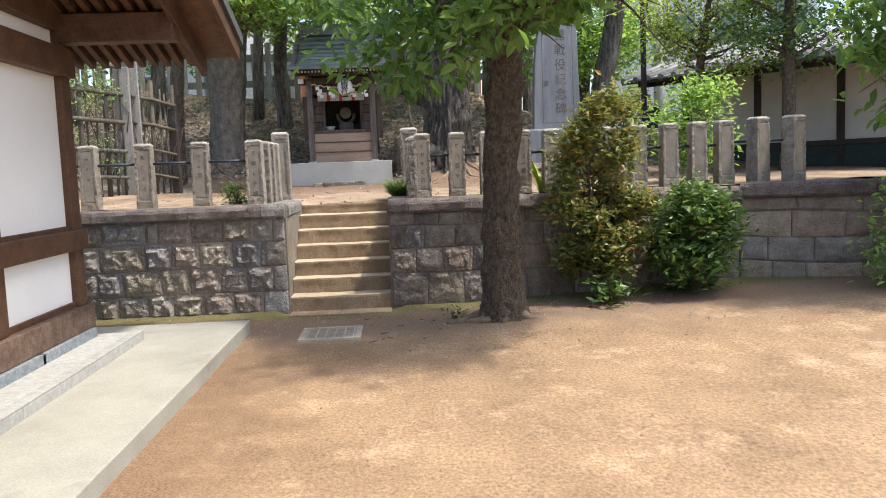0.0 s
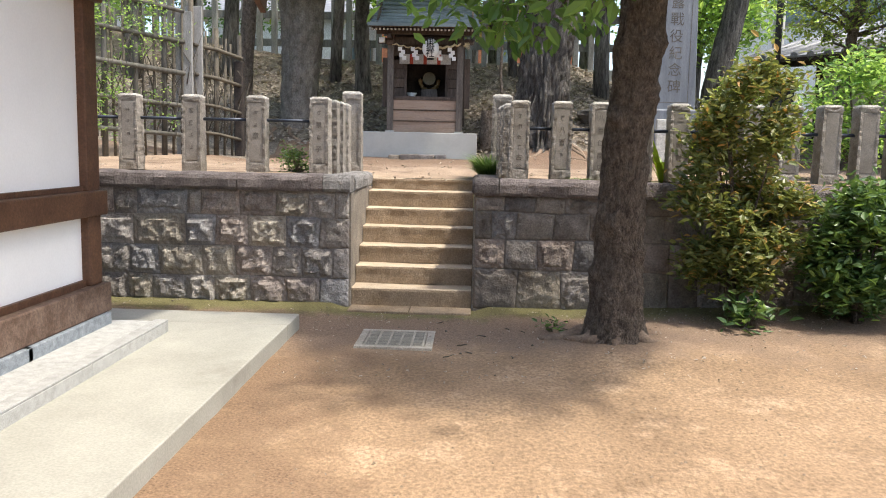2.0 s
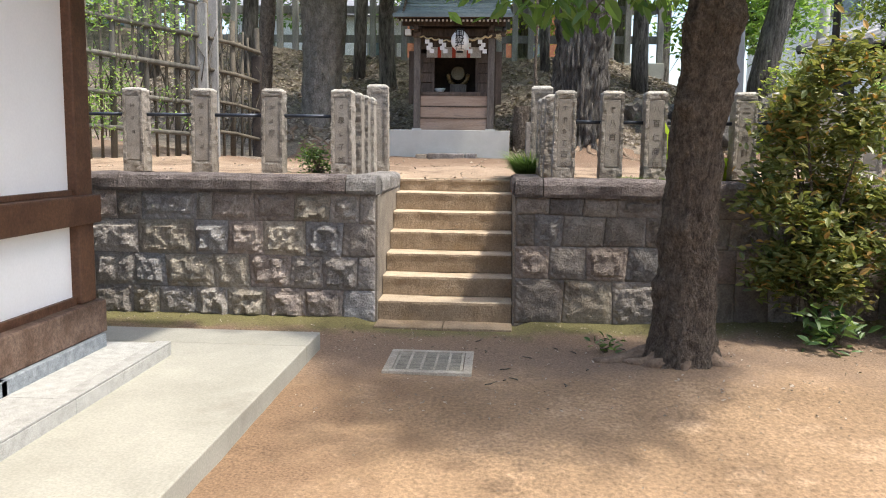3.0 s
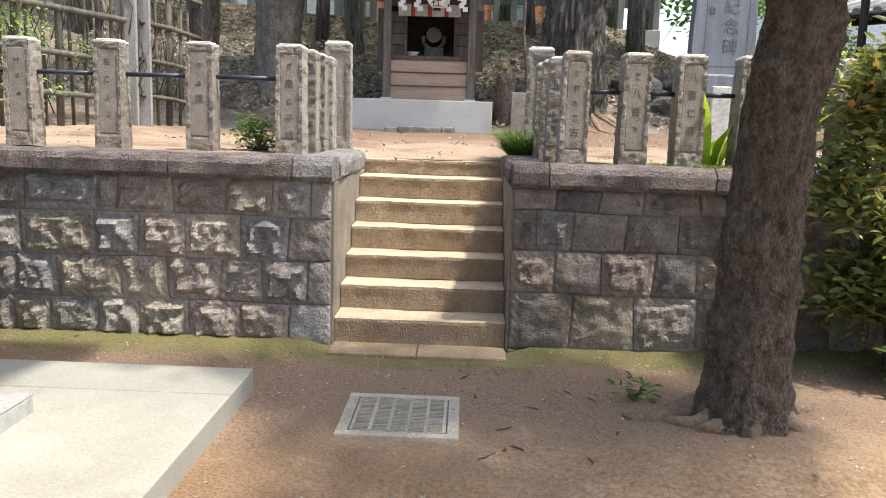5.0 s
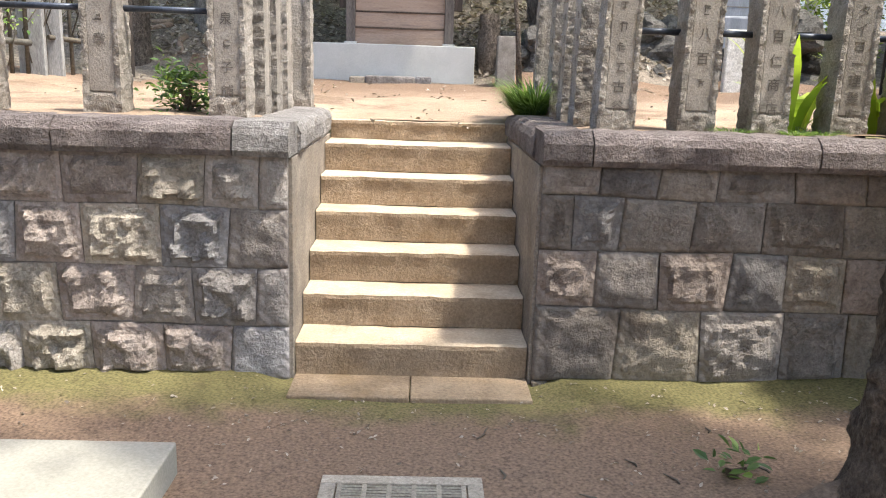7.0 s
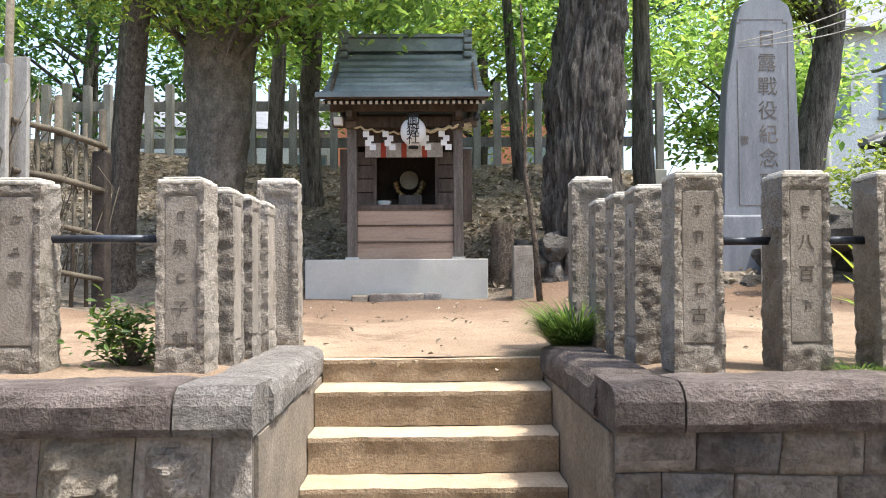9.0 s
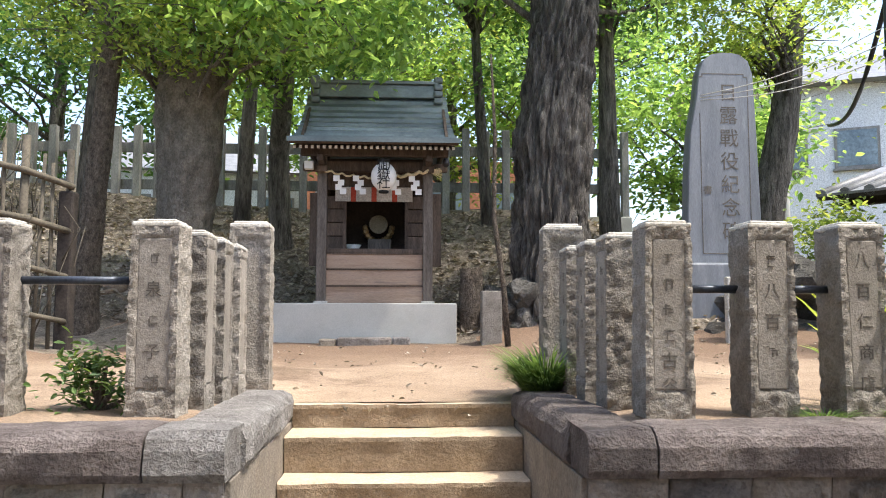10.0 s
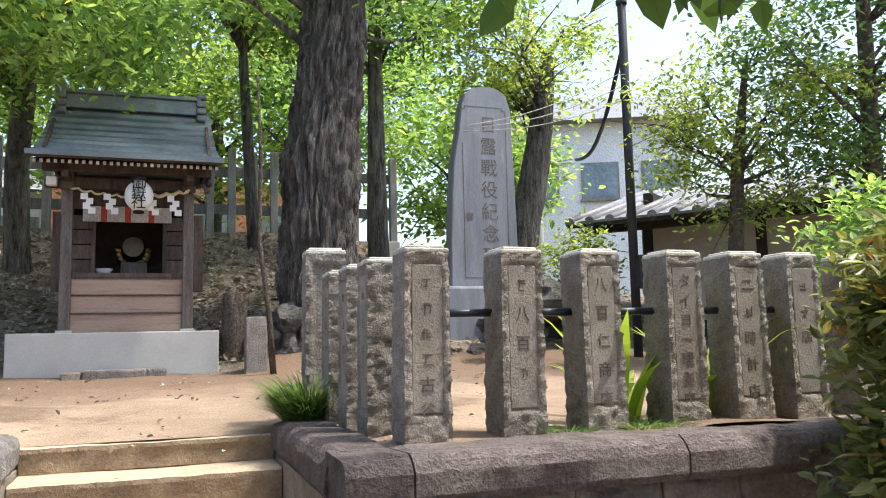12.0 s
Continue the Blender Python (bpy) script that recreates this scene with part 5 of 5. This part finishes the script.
def tuft(name, label, at, n, ln, wd, lm, seed, spread, lift):
    rng = np.random.default_rng(seed)
    V, F = [], []
    for i in range(n):
        a = rng.uniform(0, 2 * math.pi)
        r = spread * math.sqrt(rng.uniform()) * 0.5
        p = Vector((r * math.cos(a), r * math.sin(a), 0))
        d = Vector((math.cos(a), math.sin(a), 0))
        s = Vector((-d.y, d.x, 0))
        l = ln * rng.uniform(0.6, 1.15)
        up = lift * rng.uniform(0.7, 1.3)
        b = len(V)
        for k in range(6):
            u = k / 5
            c = p + d * (l * u * (0.35 + 0.35 * u)) + Vector((0, 0, l * up * (u - 0.62 * u * u * (1.4 - up * 0.55))))
            w = wd * (0.6 + 0.8 * u if u < 0.5 else 2.0 * (1.02 - u))
            V += [tuple(c - s * w / 2), tuple(c + s * w / 2)]
            if k:
                F.append((b + 2 * k - 2, b + 2 * k - 1, b + 2 * k + 1, b + 2 * k))
    t = thing(name, label, "plant", at)
    me = bpy.data.meshes.new("leaf_clump")
    me.from_pydata(V, [], F)
    me.materials.append(lm)
    o = new("leaf_clump", me)
    o.parent = t
    return t


tuft("grass_tuft", "dense arching green grass tuft at the stair head", (0.37, 12.0, 1.25), 1600, 0.36, 0.008, L_GRASS, 31, 0.24, 1.02)
for x, y, n, l in ((1.65, 10.98, 15, 0.55), (2.17, 10.98, 15, 0.6), (1.72, 11.15, 11, 0.5), (2.2, 11.1, 11, 0.5)):
    tuft("strap_leaf_plant", "bright yellow-green strap-leaved plant between stone posts", (x, y, 1.28), n, l * 0.85, 0.075, L_BLADE, int(x * 100), 0.18, 1.3)
for x in (1.25, 1.6, 1.72):
    tuft("grass_tuft", "low fine green grass along the coping", (x, 10.72, 1.285), 150, 0.13, 0.006, L_GRASS, int(x * 70), 0.22, 0.6)

# ---- trees ----
def front_bound(P):
    """The court's tree hangs low only over the court; nothing before the stair."""
    x, y, z = P[:, 0], P[:, 1], P[:, 2]
    d = np.hypot(x + 0.45, y - 7.6)
    a = np.degrees(np.arctan2(x + 0.4, y - 7.62))
    fringe = (a > 26) & (a < 44)
    return (z > 2.40) & ((z > 1.70 + 0.50 * d) | (y < 7.2) | (fringe & (z > 1.70 + 0.41 * d))) & (d > 1.25)


court = tree("court_tree", "broad-leaved tree with dark knobbly bark at the wall", (1.35, 8.97, 0.04),
     [(1.35, 8.97, -0.06), (1.35, 8.97, 0.7), (1.34, 8.84, 1.6), (1.39, 8.64, 2.6), (1.40, 8.5, 3.6), (1.45, 8.4, 5.2)], [0.22, 0.185, 0.165, 0.145, 0.13, 0.08],
     (1.2, 8.3, 3.5), (2.2, 1.3, 1.3), 120, 6600, 0.16, L_FRONT, M_BARK, 41, 0.25, 2.45, front_bound, 18, 72, 0.3, 0.46, 0.45, rough=0.1, ridge=0.15, fork=2.7, knots=30)
rng = np.random.default_rng(5)
for (cx, cy, cz), cn in (((0.62, 8.88, 2.42), 12), ((0.95, 8.75, 2.50), 10), ((0.40, 9.05, 2.50), 8)):
    c = [(cx - 1.35, cy - 8.97, cz - 0.04)]
    o = new("hanging_spray", leaves_mesh("hanging_spray", c, 0.085, cn, 0.105, L_FRONT, rng, droop=0.9, aspect=0.6))
    o.parent = court
    bm = bmesh.new()
    a, e = Vector((0.06, 0.0, 2.9)), Vector(c[0])
    tube(bm, [a, a.lerp(e, 0.5) + Vector((0, 0, 0.25)), e], [0.02, 0.012, 0.004], 6)
    part("twig", bm, M_BARK, court)
ro = random.Random(61)
for i, a in enumerate((2.75, 3.3, 4.0, 4.9, 5.9)):
    ln = (0.5, 0.3, 0.22, 0.18, 0.25)[i]
    bm = bmesh.new()
    pts = []
    for k in range(10):
        u = k / 9
        ang = a + 0.45 * math.sin(2.6 * u + i) * u
        x, y = 1.35 + math.cos(ang) * (0.1 + ln * u), 8.97 + math.sin(ang) * (0.1 + ln * u)
        pts.append((x - 1.35, y - 8.97, ground_z(x, y) - 0.05 + 0.035 * (1 - u) + 0.012 * math.sin(8 * u + i)))
    tube(bm, pts, [0.085 * (1 - u) + 0.02 for u in (k / 9 for k in range(10))], 12, 0.3)
    part("root", bm, M_ROOT, court, "half-buried earthy root")
for i in range(14):
    x, y, a, ln = ro.uniform(-0.6, 1.2), ro.uniform(8.5, 9.8), ro.uniform(0, 3.1), ro.uniform(0.05, 0.13)
    bm = bmesh.new()
    tube(bm, [(x + math.cos(a) * ln * (u - 0.5) + 0.01 * math.sin(5 * u), y + math.sin(a) * ln * (u - 0.5), ground_z(x, y) + 0.006) for u in (0, 0.35, 0.7, 1)], [0.004, 0.005, 0.004, 0.002], 5)
    tagged(part("fallen_twig", bm, M_BAMBD), "thin dry twig lying on the earth", "twig", "fallen twigs")
tree("great_tree", "great old tree with deeply furrowed grey bark", (1.45, 17.0, 1.4),
     [(1.38, 17.0, 1.3), (1.38, 17.0, 2.6), (1.42, 17.05, 4.0), (1.6, 17.1, 5.4), (1.85, 17.2, 7.5)], [0.46, 0.42, 0.40, 0.36, 0.2],
     (1.6, 17.8, 7.2), (3.2, 2.2, 1.7), 70, 7000, 0.15, L_MID, M_BARK2, 42, 0.4, None, None, 20, 120, 0.3, rough=0.1, ridge=0.12, fork=3.4, furrow=0.3)
tree("cut_tree", "thick grey trunk topped short with leafy side shoots", (-3.3, 17.6, 1.6),
     [(-3.05, 17.5, 1.4), (-3.03, 17.5, 2.8), (-3.0, 17.5, 4.0), (-2.97, 17.5, 4.9)], [0.36, 0.32, 0.39, 0.45],
     (-3.0, 16.7, 5.4), (2.2, 1.1, 1.05), 62, 8200, 0.085, L_YEL, M_BARK3, 43, 0.26, 4.35, None, 24, 64, 0.3, rough=0.08, ridge=0.08, fork=2.4, knots=8)
tree("slim_dark_tree", "slim dark leaning trunk behind the stone posts", (-3.84, 16.6, 1.5),
     [(-3.86, 16.6, 1.4), (-3.79, 16.6, 3.0), (-3.66, 16.6, 4.6), (-3.55, 16.6, 6.5)], [0.15, 0.13, 0.12, 0.08],
     (-3.6, 16.0, 6.6), (1.5, 1.2, 0.9), 25, 2600, 0.1, L_MID, M_BARK, 44, 0.3, None, None, 8, 12)
tree("shade_tree", "leafy tree overhanging the small shrine", (-2.1, 19.2, 2.6),
     [(-2.1, 19.2, 2.4), (-2.15, 19.1, 4.0), (-2.0, 18.6, 5.2), (-1.7, 17.8, 6.2)], [0.16, 0.15, 0.13, 0.07],
     (-1.7, 16.6, 5.35), (1.7, 1.9, 0.95), 75, 6000, 0.13, L_MID, M_BARK2, 45, 0.3, 4.55, None, 18, 12, droop=0.4)
rb = random.Random(77)
# wood behind the fence
SPEC = [(-9.5, 19.5, 6.0, 2.6, L_MID), (-7.2, 23.5, 6.2, 2.8, L_DARK), (-4.6, 25.5, 7.8, 2.6, L_YEL), (-1.8, 24.0, 6.6, 2.5, L_MID), (0.6, 25.0, 6.2, 2.4, L_YEL), (2.9, 23.5, 6.6, 2.3, L_MID), (5.2, 22.0, 5.2, 1.7, L_MID), (0.0, 29.0, 10.0, 3.4, L_DARK), (-6.0, 30.0, 10.0, 3.4, L_MID), (4.6, 27.0, 9.4, 2.4, L_DARK)]
for i, (x, y, z, r, lm) in enumerate(SPEC):
    tree("woodland_tree", "leafy green tree behind the fence", (x, y, 2.6), [(x, y, 2.2), (x + 0.1, y, z - 0.6), (x + 0.2, y, z + r * 0.7)], [0.2, 0.15, 0.05],
         (x, y, z), (r, r * 0.8, r * 0.85), 60, 5600, 0.17, lm, M_BARK2, 60 + i, 0.42, 3.6, None, 14, 10)
for i, (x, y, r) in enumerate(((-4.9, 19.3, 0.17), (-6.6, 18.6, 0.2), (-1.0, 19.9, 0.12), (-2.75, 19.5, 0.13), (0.95, 19.9, 0.1), (2.7, 19.3, 0.17), (-8.2, 17.0, 0.18))):
    bz = terrace_z(x, y)
    t = thing("slender_trunk", "slender grey tree trunk before the fence", "tree", (x, y, bz))
    bm = bmesh.new()
    lean = rb.uniform(-0.25, 0.25)
    tube(bm, [(lean * k * 0.25, 0, -0.1 + 0.8 * k) for k in range(7)], [r * (1 - 0.08 * k) for k in range(7)], 11, 0.12)
    part("trunk", bm, M_BARK2, t)
    rng = np.random.default_rng(90 + i)
    cen = [(lean + rng.normal(0, 0.7), rng.normal(0, 0.6), 3.8 + rng.normal(0, 0.5)) for _ in range(16)]
    for c in cen[:8]:
        bm = bmesh.new()
        tube(bm, [(lean * 0.9, 0, 3.0), Vector(c) * 0.5 + Vector((lean * 0.5, 0, 1.7)), c], [0.04, 0.025, 0.006], 5)
        part("limb", bm, M_BARK2, t)
    o = new("crown", leaves_mesh("crown", cen, 0.3, 1800, 0.12, (L_MID, L_YEL, L_DARK)[i % 3], rng))
    o.parent = t
# right side
tree("stele_tree", "leaning grey tree behind the stele", (5.0, 19.0, 1.8), [(4.75, 19.0, 1.6), (4.95, 19.0, 3.2), (5.25, 19.0, 4.6), (5.5, 19.0, 6.2)], [0.27, 0.24, 0.22, 0.12],
     (4.9, 18.8, 6.3), (1.45, 1.2, 1.25), 45, 5200, 0.1, L_YEL, M_BARK2, 51, 0.28, 4.7, None, 16, 12)
tree("yellowing_tree", "open-branched tree with yellow-green leaves", (5.65, 14.9, 1.5), [(5.6, 14.9, 1.4), (5.6, 14.9, 2.6), (5.7, 14.9, 3.6), (5.9, 14.9, 4.8)], [0.10, 0.085, 0.07, 0.03],
     (5.85, 14.9, 4.1), (1.3, 1.0, 1.25), 75, 7500, 0.075, L_YEL, M_BARK, 52, 0.22, 2.9, None, 26, 10)
tree("dark_side_tree", "dark green small-leaved tree beside the outbuilding", (6.9, 14.2, 1.5), [(6.9, 14.2, 1.4), (6.9, 14.2, 3.4), (6.95, 14.2, 5.2), (7.0, 14.2, 6.6)], [0.12, 0.1, 0.08, 0.03],
     (6.9, 14.2, 4.9), (1.5, 1.2, 1.9), 80, 10000, 0.09, L_DARK, M_BARK, 53, 0.24, 3.1, None, 22, 10)
tree("edge_tree", "broad-leaved tree overhanging the court's edge", (7.3, 9.0, 0.2), [(7.3, 9.0, 0.1), (7.3, 9.0, 2.0), (7.2, 9.0, 3.6), (7.1, 9.0, 5.0)], [0.2, 0.17, 0.14, 0.06],
     (6.55, 9.0, 3.5), (1.4, 1.4, 1.7), 64, 5600, 0.17, L_FRONT, M_BARK, 54, 0.25, 1.5, None, 16, 10, droop=0.45)

# ---- outbuilding with white wall and tiled roof ----
ob_ = thing("outbuilding", "low outbuilding with aged white plaster wall and tiled roof", "building", (6.75, 17.6, 0.95))
ob_.rotation_euler = (0, 0, radians(-52))
LN = 9.5
part("wall", bx(-0.5, 0, 0.9, LN, 0.15, 2.35, 0), M_OFFW, ob_, "aged off-white plaster wall")
part("lower_wall", bx(-0.5, -0.02, -0.6, LN, 0.14, 0.896, 0), M_NET, ob_, "dark green sheeted lower wall")
part("side_wall", bx(-0.5, 0.15, -0.3, -0.35, 4.0, 2.9, 0), M_DARKT, ob_)
for k in range(7):
    x = -0.4 + 1.6 * k
    part("timber_post", bx(x - 0.07, -0.04, -0.3, x + 0.07, 0.0, 2.35, 0.006), M_DARKT, ob_)
part("timber_rail", bx(-0.5, -0.05, 0.85, LN, -0.005, 0.95, 0.006), M_DARKT, ob_)
part("eave_timber", bx(-1.1, -0.75, 2.24, LN + 0.3, -0.6, 2.34, 0.006), M_DARKT, ob_)
MR = Matrix.Translation((0, -1.15, 2.28)) @ Matrix.Rotation(radians(15), 4, "X")
part("roof_deck", bx(-1.2, 0, 0, LN + 0.4, 3.6, 0.06, 0, MR), M_DARKT, ob_)
tile_bm = bmesh.new()
tube(tile_bm, [(0, 0, 0), (0, 3.55, 0)], [0.075, 0.075], 8)
first = None
for k in range(36):
    if first is None:
        bm = tile_bm
        for v in bm.verts:
            v.co = MR.to_3x3() @ v.co
        first = part("tile_roll", bm, M_TILE, ob_)
        first.location = MR @ Vector((-1.15, 0, 0.08))
    else:
        o = new("tile_roll", first.data)
        o.parent = ob_
        o.location = MR @ Vector((-1.15 + 0.3 * k, 0, 0.08))
part("tile_field", bx(-1.2, -0.02, 0.06, LN + 0.4, 3.55, 0.095, 0, MR), M_TILE, ob_)

# ---- lamp pole, utility pole, wires, far houses ----
pole = thing("black_pole", "tall thin black steel pole with a junction box", "pole", (5.0, 16.0, 1.5))
bm = bmesh.new()
tube(bm, [(0, 0, -0.2), (0, 0, 2.5), (0, 0, 7)], [0.055, 0.055, 0.05], 10)
part("shaft", bm, M_BLACK, pole)
part("junction_box", bx(-0.02, -0.16, 0.75, 0.26, -0.05, 1.15, 0.01), M_BLACK, pole)
for z in (3.1, 4.3):
    bm = bmesh.new()
    tube(bm, [(0, 0, z), (0, 0, z + 0.06)], [0.07, 0.07], 10)
    part("collar", bm, M_BLACK, pole)
for k, (dx, dz) in enumerate(((0.0, 0.0), (0.15, -0.06), (0.3, -0.12))):
    bm = bmesh.new()
    a, b = Vector((3.3, 17.2, 4.45 + dz * 0.5)), Vector((5.0, 16.0, 4.95 + dz * 3))
    tube(bm, [a.lerp(b, u / 10) + Vector((0, 0, -0.12 * math.sin(math.pi * u / 10))) for u in range(11)], [0.006] * 11, 5)
    tagged(part("overhead_wire", bm, M_LICHEN), "thin pale overhead wire", "wire", "overhead wires")
bm = bmesh.new()
tube(bm, [(5.0 + 1.5 * u / 10, 16.0 + 4.0 * u / 10, 5.3 - 0.5 * u / 10 - 0.45 * math.sin(math.pi * u / 10)) for u in range(11)], [0.03] * 11, 7)
tagged(part("drooping_cable", bm, M_BLACK), "thick black cable drooping from the pole", "cable")
up = thing("utility_pole", "pale concrete utility pole with cross arms", "pole", (8.4, 25.5, 0))
bm = bmesh.new()
tube(bm, [(0, 0, 0), (0, 0, 10)], [0.17, 0.13], 14)
part("shaft", bm, M_CONC, up)
for z in (6.0, 7.2, 8.4):
    part("cross_arm", bx(-0.9, -0.05, z, 0.9, 0.05, z + 0.09, 0.006), M_STEEL, up)


def far_house(at, w, d, h, yaw, wallm, label, rows=2, cols=4, roof=True):
    t = thing("far_house", label, "house", at)
    t.rotation_euler = (0, 0, radians(yaw))
    part("wall", bx(-w / 2, 0, 0, w / 2, d, h, 0), wallm, t)
    for r in range(rows):
        for c in range(cols):
            x = -w / 2 + w * (c + 0.5) / cols
            z = h * (r + 0.45) / rows
            win = part("window", bx(x - 0.55, -0.05, z - 0.1, x + 0.55, 0.02, z + 1.0, 0.01), M_FENCE, t)
            part("pane", bx(x - 0.48, -0.055, z - 0.03, x + 0.48, -0.045, z + 0.93, 0), M_GLASS, win)
            part("sill", bx(x - 0.6, -0.12, z - 0.16, x + 0.6, 0.0, z - 0.1, 0.005), M_FENCE, win)
    if roof:
        bm = bmesh.new()
        v = [bm.verts.new(p) for p in ((-w / 2 - 0.5, -0.5, h), (w / 2 + 0.5, -0.5, h), (w / 2 + 0.5, d + 0.5, h), (-w / 2 - 0.5, d + 0.5, h), (-w / 2 - 0.5, d / 2, h + d * 0.25), (w / 2 + 0.5, d / 2, h + d * 0.25))]
        for f in ((3, 2, 1, 0), (0, 1, 5, 4), (2, 3, 4, 5), (1, 2, 5), (3, 0, 4)):
            bm.faces.new([v[q] for q in f])
        part("roof", bm, M_TILE, t)
    return t


far_house((11.0, 28.5, 0), 7, 7, 8.0, -25, M_HOUSEW, "white two-storey house beyond the precinct")
far_house((-5.5, 34.0, 0), 9, 7, 6.4, 8, M_HOUSEW, "pale grey house beyond the fence")
far_house((-14.0, 26.0, 0), 8, 7, 6.2, 35, M_HOUSEW, "pale house behind the trees")
far_house((0.2, 32.5, 0), 7, 6, 6.6, 0, M_BRICK, "red-brick house beyond the fence", roof=False)
far_house((22.0, 14.0, 0), 10, 8, 6.5, -75, M_HOUSEW, "white house at the court's side")
far_house((3.0, -22.0, 0), 14, 8, 6.0, 180, M_OFFW, "plain building across the court")

# ---- litter ----
rng = np.random.default_rng(17)
def litter(name, label, n, x0, x1, y0, y1, zf, size, lm):
    P = np.stack((rng.uniform(x0, x1, n), rng.uniform(y0, y1, n), np.zeros(n)), 1)
    for p in P:
        p[2] = zf(p[0], p[1]) + 0.008
    me = leaves_mesh(name, P, 0.002, n, size, lm, rng, droop=0.0, flat=0.5)
    tagged(new(name, me), label, "litter", kind="stuff")


litter("leaf_litter", "scattered dry leaves and twigs on the court", 650, -1.2, 3.5, 7.8, 10.2, ground_z, 0.022, L_DRY)
litter("wall_litter", "pale dry leaves gathered along the wall foot", 500, -5.0, 3.5, 9.7, 10.3, ground_z, 0.022, L_DRY)
litter("leaf_litter", "a few pale dry leaves on the open court", 120, -1.2, 6.5, 1.5, 7.5, ground_z, 0.018, L_DRY)
litter("bank_litter", "dense fallen brown leaves on the bank", 16000, -6.5, 4.0, 16.7, 20.5, terrace_z, 0.085, L_DRY)
litter("terrace_litter", "dry leaves on the terrace", 500, -4.5, 4.5, 11.2, 16.5, terrace_z, 0.04, L_DRY)
PEB = [rock_mesh("pebble", M_LICHEN, i, 1) for i in range(3)]
V, F = [], []
for k in range(900):
    x, y = rng.uniform(-1.25, 6), rng.uniform(2.5, 10.1)
    s = rng.uniform(0.004, 0.012)
    z = ground_z(x, y)
    b = len(V)
    V += [(x - s, y - s, z - 0.002), (x + s, y - s * 0.7, z - 0.002), (x + s * 0.8, y + s, z - 0.002), (x - s * 0.9, y + s * 0.8, z - 0.002), (x, y, z + s * 0.9)]
    F += [(b, b + 1, b + 4), (b + 1, b + 2, b + 4), (b + 2, b + 3, b + 4), (b + 3, b, b + 4)]
me = bpy.data.meshes.new("gravel")
me.from_pydata(V, [], F)
me.materials.append(M_STEP)
tagged(new("gravel", me), "fine scattered gravel grains on the court", "gravel", kind="stuff")
